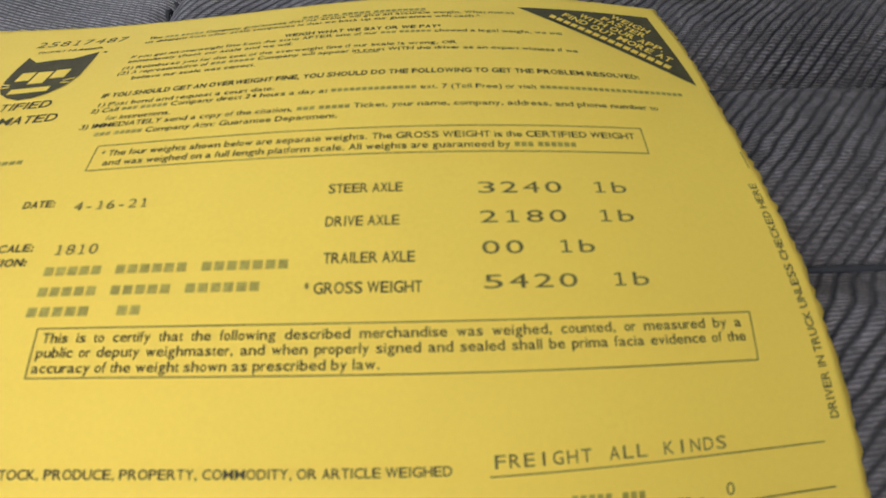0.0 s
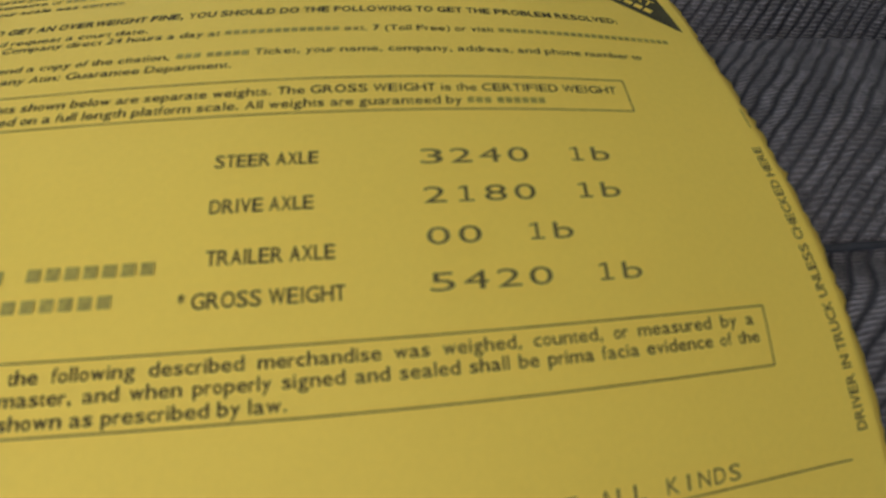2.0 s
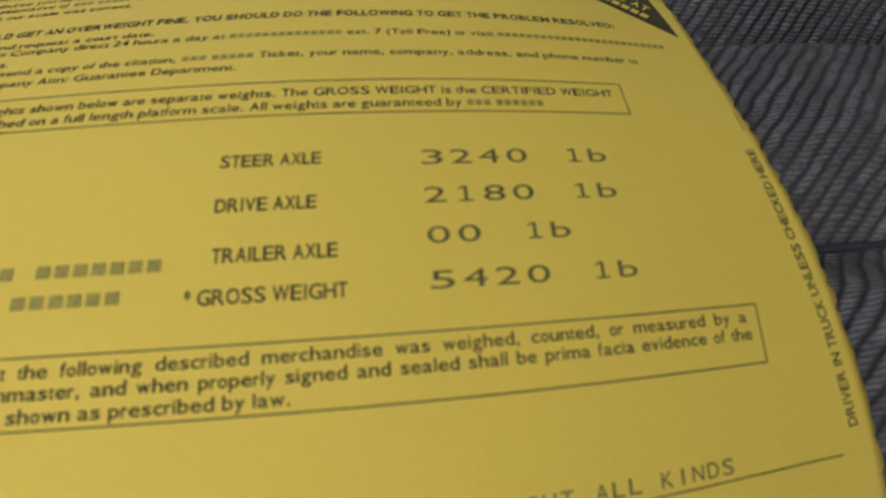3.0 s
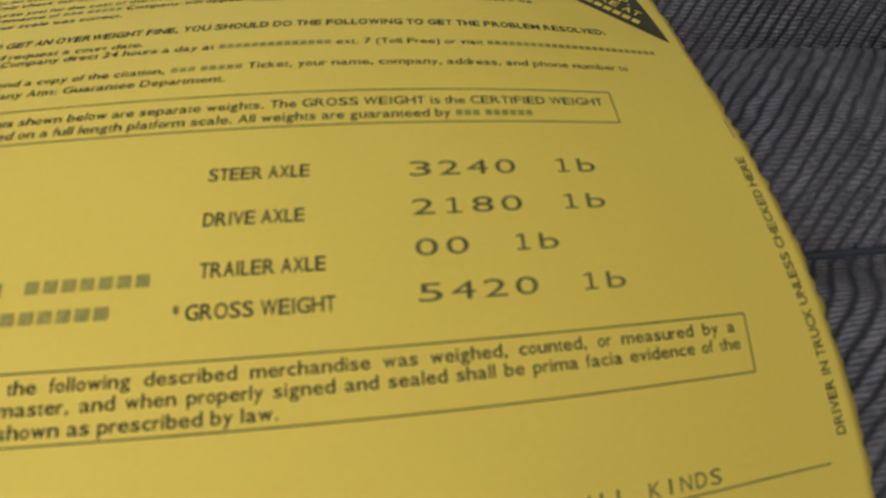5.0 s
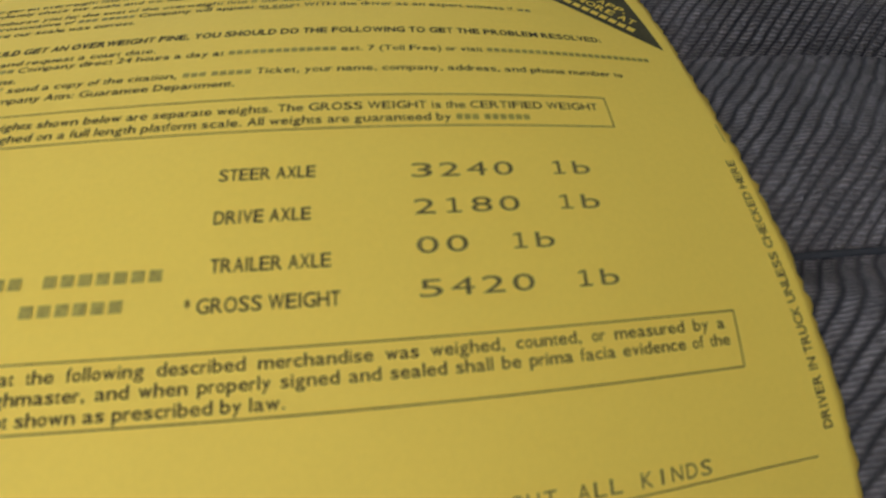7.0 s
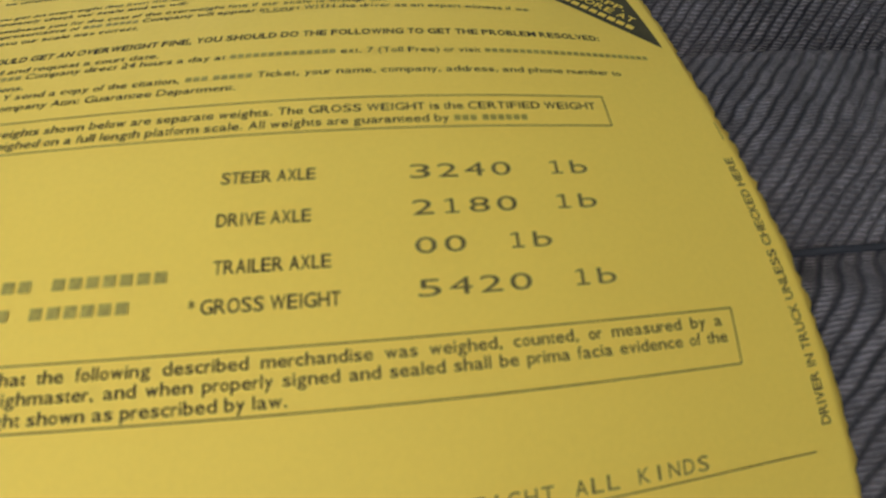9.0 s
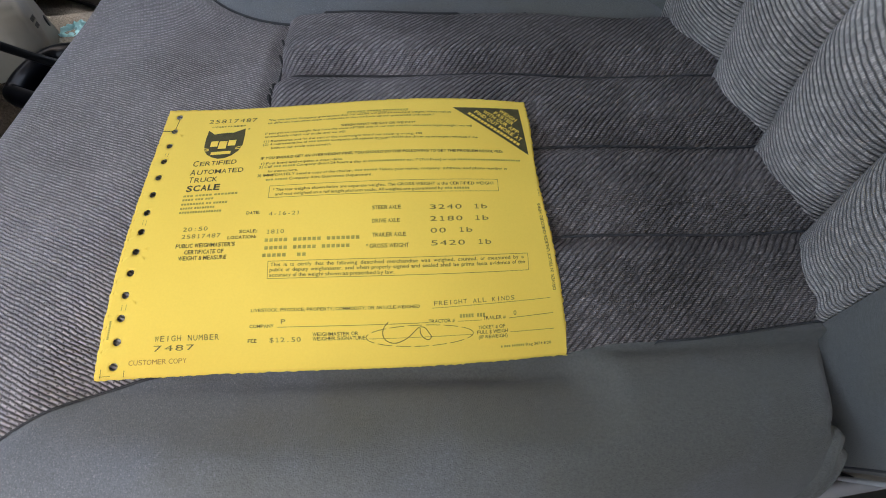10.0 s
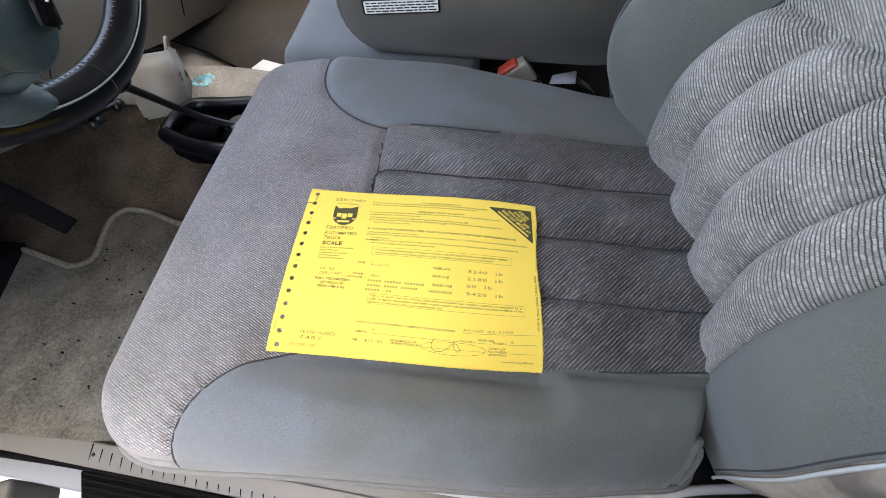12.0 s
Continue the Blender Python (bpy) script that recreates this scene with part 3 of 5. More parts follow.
def cushion():
    seat = thing("driver_seat", "grey velour driver's seat with ribbed middle and smooth worn bolsters", "car seat", (0.15, 0.18, FLOOR))
    off = Vector((0.15, 0.18, FLOOR))
    step = 0.0028
    xs, ys = np.arange(-0.1848, 0.47, step), np.arange(-0.110, 0.4955, step)
    x, y = np.meshgrid(xs, ys, indexing="ij")
    for fn in (outline, door_panel, inner_panel, lambda a, b: a - CH_X):  # lay grid points on the seams
        d = fn(x, y)
        e = 1e-4
        gx, gy = (fn(x + e, y) - d) / e, (fn(x, y + e) - d) / e
        snap = np.abs(d) < 0.62 * step
        x, y = np.where(snap, x - d * gx, x), np.where(snap, y - d * gy, y)
    z = cushion_height(x, y)
    n, m = x.shape
    verts = np.stack([x - off.x, y - off.y, z - off.z], -1).reshape(-1, 3)
    uv = np.stack([x, y], -1).reshape(-1, 2)
    faces = grid_faces(n, m)
    cx, cy = x.ravel()[faces].mean(1), y.ravel()[faces].mean(1)
    inside = outline(cx, cy) > 0
    dp, ip, mp = door_panel(cx, cy) > 0, inner_panel(cx, cy) > 0, middle_panel(cx, cy) > 0
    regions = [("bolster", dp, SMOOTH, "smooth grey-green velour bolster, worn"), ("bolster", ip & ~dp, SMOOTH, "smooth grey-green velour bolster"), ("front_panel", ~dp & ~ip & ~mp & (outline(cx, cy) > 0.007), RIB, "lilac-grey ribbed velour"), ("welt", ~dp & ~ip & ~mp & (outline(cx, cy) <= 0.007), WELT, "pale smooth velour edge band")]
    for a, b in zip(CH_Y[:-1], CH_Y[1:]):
        regions.append(("channel", mp & ~dp & ~ip & (cy >= a) & (cy < b), RIB_DARK, "dark ribbed velour channel"))
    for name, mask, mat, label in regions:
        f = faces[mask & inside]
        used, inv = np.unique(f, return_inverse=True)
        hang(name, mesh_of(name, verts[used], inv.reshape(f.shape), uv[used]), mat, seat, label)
    # the sides go down from the edge of the top
    def edge(inset=0.0):
        pts = []
        r, x0, y0, x1, y1 = 0.075 - inset, -0.172 + inset, Y0 + inset, 0.47, Y1 - inset
        pts += [(0.425, 0.0), (0.411, -0.020), (0.398, -0.040), (0.390, -0.052), (0.382, -0.065), (0.371, -0.076)] + [(q, y0 + 0.017 * float(smoothstep(0.20, 0.40, q))) for q in np.linspace(0.354, 0.18, 12)] + [(0.1, y0), (0.0, y0)] + [(x0 + r - r * math.sin(a), y0 + r - r * math.cos(a)) for a in np.linspace(0, math.pi / 2, 12)]
        pts += [(x0, 0.1), (x0, 0.25)] + [(x0 + r - r * math.cos(a), y1 - r + r * math.sin(a)) for a in np.linspace(0, math.pi / 2, 12)] + [(q, y1 - 0.026 * float(smoothstep(0.12, 0.42, q))) for q in np.linspace(0.0, x1, 16)]
        return pts
    e = np.array(edge())
    ez = cushion_height(e[:, 0], e[:, 1])
    line = spline(np.c_[e, ez], 240)
    rows = []
    for k, (drop, out) in enumerate(((0, 0), (0.010, -0.001), (0.04, -0.010), (0.08, -0.022), (0.14, -0.036), (0.20, -0.05))):
        c = np.array([0.16, 0.18])
        w = line.copy()
        d = w[:, :2] - c
        w[:, :2] += out * d / np.linalg.norm(d, axis=1)[:, None]
        w[:, 2] -= drop
        rows.append(w)
    g = 1e-4
    gx = (outline(line[:, 0] + g, line[:, 1]) - outline(line[:, 0] - g, line[:, 1])) / (2 * g)
    gy = (outline(line[:, 0], line[:, 1] + g) - outline(line[:, 0], line[:, 1] - g)) / (2 * g)
    lap = line.copy()
    lap[:, 0] += 0.0032 * gx / np.maximum(np.hypot(gx, gy), 1e-6)
    lap[:, 1] += 0.0032 * gy / np.maximum(np.hypot(gx, gy), 1e-6)
    lap[:, 2] = cushion_height(lap[:, 0], lap[:, 1]) + 0.0006
    rows = np.array([lap] + rows)
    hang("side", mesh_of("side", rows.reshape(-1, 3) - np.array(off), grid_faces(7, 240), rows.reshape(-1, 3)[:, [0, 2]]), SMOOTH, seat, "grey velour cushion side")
    hang("piping", tube(line[::3] - np.array(off) + (0, -0.0005, 0), 0.0030, 400, 8), PIPING, seat, "grey piping round the cushion")
    # seams
    def seam(pts, r=0.0009):
        p = np.array(pts)
        q = spline(np.c_[p, np.zeros(len(p))], 160)
        q[:, 2] = cushion_height(q[:, 0], q[:, 1]) + 0.0004
        hang("seam", tube(q - np.array(off), r, 200, 6), SEAM, seat, "dark stitched seam")
    def fold(pts):
        p = np.array(pts)
        q = np.c_[p, cushion_height(p[:, 0], p[:, 1])]
        hang("fold", tube(q - np.array(off), 0.0005, 12, 6, radii=[0.00055, 0.0005, 0.0002]), FOLD, seat)
    r = 0.130
    seam([(-0.082 + r - r * math.cos(a), 0.004 - r + r * math.sin(a)) for a in np.linspace(0.24, math.pi / 2, 12)] + [(0.1, 0.004)] + [(x, 0.004 + 0.009 * float(smoothstep(0.30, 0.42, x))) for x in np.linspace(0.22, 0.45, 14)], 0.0008)
    rng = random.Random(21)
    for a in np.linspace(0.31, 0.95, 20):  # the cover is gathered into short folds along the tight curve
        reach = rng.uniform(0.0030, 0.0060) * float(smoothstep(1.15, 0.6, a))
        q = np.linspace(0.1312, 0.1312 + reach, 4)
        fold([(0.048 - k * math.cos(a - 6.5 * (k - 0.13)), -0.126 + k * math.sin(a - 6.5 * (k - 0.13))) for k in q])
    r = 0.135
    seam([(-0.052, 0.465), (-0.052, 0.44)] + [(-0.052 + r - r * math.cos(a), 0.294 + r - r * math.sin(a)) for a in np.linspace(0.05, math.pi / 2, 10)] + [(0.2, 0.294), (0.45, 0.294)], 0.0013)
    seam([(CH_X, CH_Y[0]), (CH_X, 0.15), (CH_X, CH_Y[-1])])
    for s in CH_Y[1:-1]:
        seam([(CH_X, s), (0.2, s), (0.45, s)], 0.0010)
    for dx, r in ((0.0005, 0.0036), (-0.0058, 0.0036)):
        fy = np.linspace(-0.046, -0.077, 9)
        fx = 0.3685 + dx + 0.9 * np.maximum(fy + 0.056, 0) - 14 * np.maximum(-0.060 - fy, 0)**2 - 0.35 * np.maximum(-0.052 - fy, 0)
        fz = cushion_height(fx - 0.004, fy) - 0.0015
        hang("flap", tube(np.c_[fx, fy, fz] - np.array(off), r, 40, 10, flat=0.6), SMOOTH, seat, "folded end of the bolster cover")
    hang("skirt", tube(np.array([(-0.05, -0.080, 0.80), (0.1, -0.088, 0.795), (0.25, -0.094, 0.795), (0.34, -0.086, 0.797), (0.40, -0.075, 0.798), (0.455, -0.070, 0.797)]) - np.array(off), 0.0045, 60, 12, flat=1.2), HEADLINER, seat, "beige plastic seat side trim")
    # added black filler that paints the gap behind the bolster as shade
    part("gap_filler", box((0.13, 0.06, 0.22), (0.28, -0.22, 0.13), 0.01), BLACK, seat, "black box added as the shade in the gap")
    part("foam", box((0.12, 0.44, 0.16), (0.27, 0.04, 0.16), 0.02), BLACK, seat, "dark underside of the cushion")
    part("base", box((0.50, 0.50, 0.12), (-0.02, 0.0, 0.07), 0.02), BLACK, seat, "black steel seat base")
    return seat, off


seat, seat_off = cushion()

# ---- the backrest ----
BACK = [(0.45, 0.785), (0.418, 0.802), (0.402, 0.825), (0.394, 0.86), (0.389, 0.90), (0.388, 0.945), (0.397, 0.99), (0.419, 1.03), (0.442, 1.062), (0.462, 1.09), (0.50, 1.16), (0.56, 1.30), (0.62, 1.47)]
BACK_Y = (0.010, 0.072, 0.147, 0.226, 0.310)
BACK_SIDE = (-0.082, 0.435)
BACK_SEAM = 0.330  # along the profile, where the channels end


def seam_at(y):
    return BACK_SEAM + 0.20 * (0.28 - np.clip(y, BACK_Y[0], BACK_Y[-1]))



def back_point(s, y):
    """A place on the backrest's face: s along its profile, y across."""
    prof = spline([(a, 0, b) for a, b in BACK], 400)
    d = np.r_[0, np.cumsum(np.linalg.norm(np.diff(prof, axis=0), axis=1))]
    px, pz = np.interp(s, d, prof[:, 0]), np.interp(s, d, prof[:, 2])
    e = 0.004
    tx, tz = np.interp(s + e, d, prof[:, 0]) - np.interp(s - e, d, prof[:, 0]), np.interp(s + e, d, prof[:, 2]) - np.interp(s - e, d, prof[:, 2])
    l = np.hypot(tx, tz)
    nx, nz = -tz / l, tx / l
    b = np.zeros(np.shape(y))
    for a, c in zip(BACK_Y[:-1], BACK_Y[1:]):
        q = np.clip((y - a) / (c - a), 0, 1)
        b = np.maximum(b, np.where((y > a) & (y < c), 0.027 * (4 * q * (1 - q))**(0.70 - 0.17 * smoothstep(0.10, 0.26, s)), 0))
    q = np.clip((y - BACK_SIDE[0]) / (BACK_Y[0] - BACK_SIDE[0]), 0, 1)
    b = np.where(y <= BACK_Y[0], (0.010 + 0.020 * smoothstep(0.1, 0.28, s)) * np.sin(np.pi * np.clip(q * 0.80 + 0.10, 0, 1))**0.7, b)
    q = np.clip((y - BACK_Y[-1]) / (BACK_SIDE[1] - BACK_Y[-1]), 0, 1)
    b = np.where(y >= BACK_Y[-1], 0.050 * np.sin(np.pi * np.clip(q * 0.80, 0, 1))**0.8, b)
    mid = (y > BACK_Y[0]) & (y < BACK_Y[-1])
    q = np.clip((y - BACK_Y[0]) / (BACK_Y[-1] - BACK_Y[0]), 0, 1)
    top = seam_at(y)
    upper = smoothstep(top - 0.002, top + 0.002, s)
    b = np.where(mid, b * (1 - upper) + upper * 0.030 * (4 * q * (1 - q))**0.3, b)
    b = np.where(mid, b * (1 - np.exp(-(np.abs(s - top) / 0.016)**1.5)), b)
    b = b + np.where(mid, 0.0012 * np.sin(y * 420 + 2 * np.sin(y * 90)) * np.exp(-((s - top) / 0.02)**2), 0)
    b = b * np.where(y <= BACK_Y[0], smoothstep(0.0, 0.10, s), np.where(mid, smoothstep(0.0, 0.13, s), smoothstep(0.08, 0.22, s)))
    flare = np.clip((BACK_Y[0] - y) / (BACK_Y[0] - BACK_SIDE[0]), 0, 1) * (0.019 - 0.019 * smoothstep(0.04, 0.20, s))
    away = (0.005 + 0.007 * smoothstep(0.0, 0.09, y) - 0.008 * smoothstep(0.20, 0.31, y)) * smoothstep(0.30, 0.16, s) - 0.018 * smoothstep(0.30, 0.42, y)
    away = away + np.where(mid, 0.014 * smoothstep(0.26, 0.12, s) * smoothstep(0.010, 0.025, y) * smoothstep(0.310, 0.295, y), 0)
    return px + away + b * nx, y + flare + 0 * px, pz + b * nz, d[-1]


def backrest(seat, off):
    back = new("backrest")
    back.parent = seat
    tagged(back, "leaning backrest with four plump corduroy channels")
    low, high = np.linspace(0, BACK_SEAM, 130), np.r_[np.linspace(BACK_SEAM, 0.42, 34), np.linspace(0.43, 0.74, 26)]
    spans = [("bolster", BACK_SIDE[0], BACK_Y[0], SMOOTH, 30, np.r_[low, high[1:]])]
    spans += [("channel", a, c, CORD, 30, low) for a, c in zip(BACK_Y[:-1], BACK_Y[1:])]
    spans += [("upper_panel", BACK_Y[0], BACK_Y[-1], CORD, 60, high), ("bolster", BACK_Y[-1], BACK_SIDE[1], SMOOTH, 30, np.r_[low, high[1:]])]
    for name, a, c, mat, k, ss in spans:
        q = np.linspace(0, 1, k)
        q = 0.5 - 0.5 * np.cos(np.pi * q)
        yy = a + (c - a) * q
        yy[0] += 1e-5
        yy[-1] -= 1e-5
        s, y = np.meshgrid(ss, yy, indexing="ij")
        if name != "bolster":  # the grid follows the slanting cross seam
            s = np.where(s <= BACK_SEAM, s * seam_at(y) / BACK_SEAM, s + seam_at(y) - BACK_SEAM)
        x, y2, z, _ = back_point(s, y)
        v = np.stack([x, y2, z], -1).reshape(-1, 3) - np.array(off)
        me = mesh_of(name, v, grid_faces(*s.shape)[:, ::-1], np.stack([s, y], -1).reshape(-1, 2))
        hang(name, me, mat, back)
    for y in BACK_Y:
        sp = np.linspace(0.02, float(seam_at(y)) - 0.018 if y in BACK_Y[1:-1] else 0.72, 60)
        x, _, z, _ = back_point(sp, np.full(60, y + 1e-6))
        hang("seam", tube(np.c_[x, np.full(60, y), z] - np.array(off), 0.0013, 120, 6), SEAM, back, "dark stitched seam")
    # the sides and the shell behind
    for y, s in ((BACK_SIDE[0], -1), (BACK_SIDE[1], 1)):
        sp = np.linspace(0.055, 0.72, 60)
        x, ye, z, _ = back_point(sp, np.full(60, y))
        e = np.c_[x, ye, z] - np.array(off)
        hang("piping", tube(e + (-0.003, 0.0035 * s, 0), 0.0015, 120, 8), HEADLINER if s < 0 else PIPING, back, "pale piping")
        x2, ys, z2, _ = back_point(sp, np.full(60, y - 0.003 * s))
        hang("seam", tube(np.c_[x2, ys, z2] - np.array(off), 0.0008, 120, 6), SEAM, back, "dark stitched seam")
        rows = []
        for dx, dy in ((0, 0), (0.003, 0.004), (0.008, 0.009), (0.018, 0.0155), (0.034, 0.0185), (0.055, 0.010), (0.08, -0.03)):
            w = e.copy()
            w[:, 0] += dx
            w[:, 1] += s * dy * smoothstep(0.0, 0.15, sp)
            w[:, 2] -= dx * 0.25
            rows.append(w)
        rows = np.array(rows)
        f = grid_faces(7, 60)
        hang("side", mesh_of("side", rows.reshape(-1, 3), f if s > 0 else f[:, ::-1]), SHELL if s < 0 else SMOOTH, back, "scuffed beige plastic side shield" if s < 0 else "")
    part("back_shell", box((0.05, 0.5, 0.75), (0.46, -0.01, 0.60), 0.02, turn=(0, 18, 0)), TAUPE, back, "taupe back panel")


backrest(seat, seat_off)


# carpeted trim at the foot of the pillar behind the seat
bm = box((0.40, 0.085, 0.08), (0.625, -0.103, 0.535), 0.012, 3)
tagged(part("trim", bm, CARPET, None), "dark brown carpeted trim behind the driver's seat", "trim", kind="structure")


# ---- the scale ticket ----
class Lettering:
    """Flat outlines of strings in the built-in font, kept once made."""

    def __init__(self):
        self.kept = {}
        self.cu = bpy.data.curves.new("lettering", "FONT")
        self.cu.resolution_u = 3
        self.ob = new("lettering", self.cu)
        self.cap = self.of("H")[0][:, 1].max()

    def of(self, text, fat=0.0):
        if (text, fat) not in self.kept:
            self.cu.body, self.cu.offset = text, fat
            dg = bpy.context.evaluated_depsgraph_get()
            dg.update()
            me = bpy.data.meshes.new_from_object(self.ob.evaluated_get(dg))
            v = np.empty(len(me.vertices) * 3)
            me.vertices.foreach_get("co", v)
            self.kept[text, fat] = v.reshape(-1, 3)[:, :2], [tuple(p.vertices) for p in me.polygons]
            bpy.data.meshes.remove(me)
        return self.kept[text, fat]

    def done(self):
        bpy.data.objects.remove(self.ob)
        bpy.data.curves.remove(self.cu)


def block(x0, y0, x1, y1, n=1):
    xs = np.linspace(x0, x1, n + 1)
    v = np.array([(x, y) for x in xs for y in (y0, y1)])
    return v, [(2 * i, 2 * i + 2, 2 * i + 3, 2 * i + 1) for i in range(n)]


def joined(pieces):
    vs, fs, k = [], [], 0
    for v, f in pieces:
        vs.append(v)
        fs += [tuple(i + k for i in q) for q in f]
        k += len(v)
    return np.concatenate(vs), fs


WIDE = {}
for chars, w in (("ijl'", 0.22), (" ft.,:I/", 0.28), ("r-()", 0.34), ("*", 0.39), ("ckosvxyzJ", 0.50), ("abdeghnpqu0123456789L#$", 0.556), ("FTZ", 0.61), ("ABEKPSVXY&", 0.667), ("wCDHNRU", 0.722), ("GOQ", 0.778), ("mM", 0.833), ("W", 0.944)):
    WIDE.update(dict.fromkeys(chars, w))
THIN = "ijlI'.,:()-/*ftr1"


def words(letter, text, fat=0.0, gap=0.28):
    """A line of words; ~n stands for n plain bars. Gives the letters, the bars and the line's length, in widths of an em."""
    out, bars, x = [], [], 0.0
    for w in text.split(" "):
        if w.startswith("~"):
            n = int(w[1:])
            bars += [block(x + 0.55 * k + 0.06, 0.06, x + 0.55 * k + 0.48, letter.cap * 0.82) for k in range(n)]
            x += 0.55 * n + gap
            continue
        word = []
        for ch in w:
            v, f = letter.of(ch, fat)
            adv, ink = WIDE[ch], v[:, 0].max() - v[:, 0].min()
            want = min(ink, 0.85 * adv) if ch in THIN else adv - 0.085
            word.append(((v - (v[:, 0].min(), 0)) * (want / ink, 1) + (x + (adv - want) / 2, 0), f))
            x += adv
        out.append(joined(word))
        x += gap
    return out, bars, x - gap


def struck(letter, text, fat=0.0):
    """Typed characters, each in a cell of the same width; # is a plain bar one cell long."""
    out, bars, done = [], [], []
    for k, ch in enumerate(text):
        if ch == " ":
            continue
        if ch == "#":
            bars.append(block(k, 0.05, k + 0.72, letter.cap * 0.86))
            continue
        v, f = letter.of(ch, fat)
        w = v[:, 0].max() - v[:, 0].min()
        want = 0.74 if w > 0.32 else 0.74 * w / 0.42
        if ch == "1":  # a stem with a flag and a foot
            top = letter.cap
            out += [block(k + 0.33, 0.0, k + 0.45, top), block(k + 0.14, 0.0, k + 0.64, 0.075), (np.array([(k + 0.14, top * 0.80), (k + 0.33, top * 0.88), (k + 0.33, top), (k + 0.14, top * 0.90)]), [(0, 1, 2, 3)])]
        else:
            out.append(((v - (v[:, 0].min(), 0)) * (want / w, 1) + (k + 0.37 - want / 2, 0), f))
        if text[k + 1:k + 2] in ("", " ", "#"):
            done.append(joined(out))
            out = []
    return done, bars, len(text) - 0.26


def ticket():
    tk = new("scale_ticket")
    tk.matrix_world = SHEET
    tagged(tk, "yellow printed scale ticket with punched edge, bowed on the seat", "paper ticket")
    rng = random.Random(4)
    # the sheet: punched cells down one side, then a fine net
    vi, verts, faces = {}, [], []

    def vert(u, v):
        key = (round(u * 1e6), round(v * 1e6))
        if key not in vi:
            vi[key] = len(verts)
            verts.append((u, v))
        return vi[key]

    P, N = 0.0127, 8
    h = P / N
    v0 = -P / 2
    for k in range(14):
        c = k * P
        side = [(-P / 2 + i * h, c - P / 2) for i in range(N)] + [(P / 2, c - P / 2 + i * h) for i in range(N)] + [(P / 2 - i * h, c + P / 2) for i in range(N)] + [(-P / 2, c + P / 2 - i * h) for i in range(N)]
        ring = []
        for u, v in side:
            a = math.atan2(v - c, u)
            ring.append((0.0020 * math.cos(a), c + 0.0020 * math.sin(a)))
        mid = [((u + 2 * p) / 3, (v + 2 * q) / 3) for (u, v), (p, q) in zip(side, ring)]
        for a, b in ((side, mid), (mid, ring)):
            for i in range(len(a)):
                j = (i + 1) % len(a)
                faces.append((vert(*a[i]), vert(*a[j]), vert(*b[j]), vert(*b[i])))
    edge_u = spline([(v, 0, u) for u, v in ((0.2478, v0), (0.2448, 0.009), (0.2430, 0.028), (0.2411, 0.045), (0.2399, 0.057), (0.2388, 0.066), (0.2370, 0.080), (0.2351, 0.100), (0.2354, 0.118), (0.2364, 0.130), (0.2376, 0.148), (0.2380, v0 + 14 * P))], 113)[:, 2]
    rows = [v0 + i * h for i in range(14 * N + 1)]
    M = 150
    for i, v in enumerate(rows[:-1]):
        for j in range(M):
            q = []
            for ii, jj in ((i, j), (i, j + 1), (i + 1, j + 1), (i + 1, j)):
                q.append(vert(P / 2 + (edge_u[ii] - P / 2) * jj / M, rows[ii]))
            faces.append(tuple(q))
        q = [vert(-0.0083, v), vert(-P / 2, v), vert(-P / 2, rows[i + 1]), vert(-0.0083, rows[i + 1])]
        faces.append(tuple(q))
    uv = np.array(verts)
    # torn, toothed edges
    for i, (u, v) in enumerate(verts):
        if v < v0 + 1e-5:
            uv[i, 1] += rng.uniform(-0.0006, 0.0002) * (1 if rng.random() < 0.5 else 0.3)
        elif v > rows[-1] - 1e-5:
            uv[i, 1] += rng.uniform(-0.0003, 0.0002)
        if u > 0.2 and abs(u - edge_u[min(112, max(0, round((v - v0) / h)))]) < 1e-5:
            uv[i, 0] += rng.uniform(-0.0004, 0.0004) * (2 if rng.random() < 0.15 else 1)
        if u < -0.0082:
            uv[i, 0] += rng.uniform(-0.0004, 0.0003)
    sheet = mesh_of("sheet", sheet_at(uv[:, 0], uv[:, 1]), faces)
    ob = hang("sheet", sheet, PAPER, tk, "yellow carbonless paper with torn perforated edges")
    so = ob.modifiers.new("thickness", "SOLIDIFY")
    so.thickness, so.offset = 0.00022, -1
    so.use_rim = True

    letter = Lettering()
    LIFT = 0.00011

    def lay(name, v, f, mat, label=""):
        """Print flat shapes, given in millimetres on the sheet."""
        v = np.asarray(v, float) * 0.001
        hang(name, mesh_of(name, sheet_at(v[:, 0], v[:, 1]) + (0, 0, LIFT), f, smooth=False), mat, tk, label)

    def place(name, shape, way, cap, mat, bar_mat):
        """Lay a line of letters along a way of two or more points."""
        letters, bars, wide = shape
        p = spline([(x, y, 0) for x, y in way], 240)[:, :2]
        d = np.r_[0, np.cumsum(np.linalg.norm(np.diff(p, axis=0), axis=1))]
        t = np.gradient(p, d, axis=0)
        for pieces, m in ((letters, mat), (bars, bar_mat)):
            for v, f in pieces:
                q = v[:, 0] * d[-1] / wide
                at = np.c_[np.interp(q, d, p[:, 0]), np.interp(q, d, p[:, 1])]
                tx, ty = np.interp(q, d, t[:, 0]), np.interp(q, d, t[:, 1])
                lay(name if m is mat and pieces is letters else "plain_bar", at + v[:, 1:] * (cap / letter.cap) * np.c_[-ty, tx], f, m)

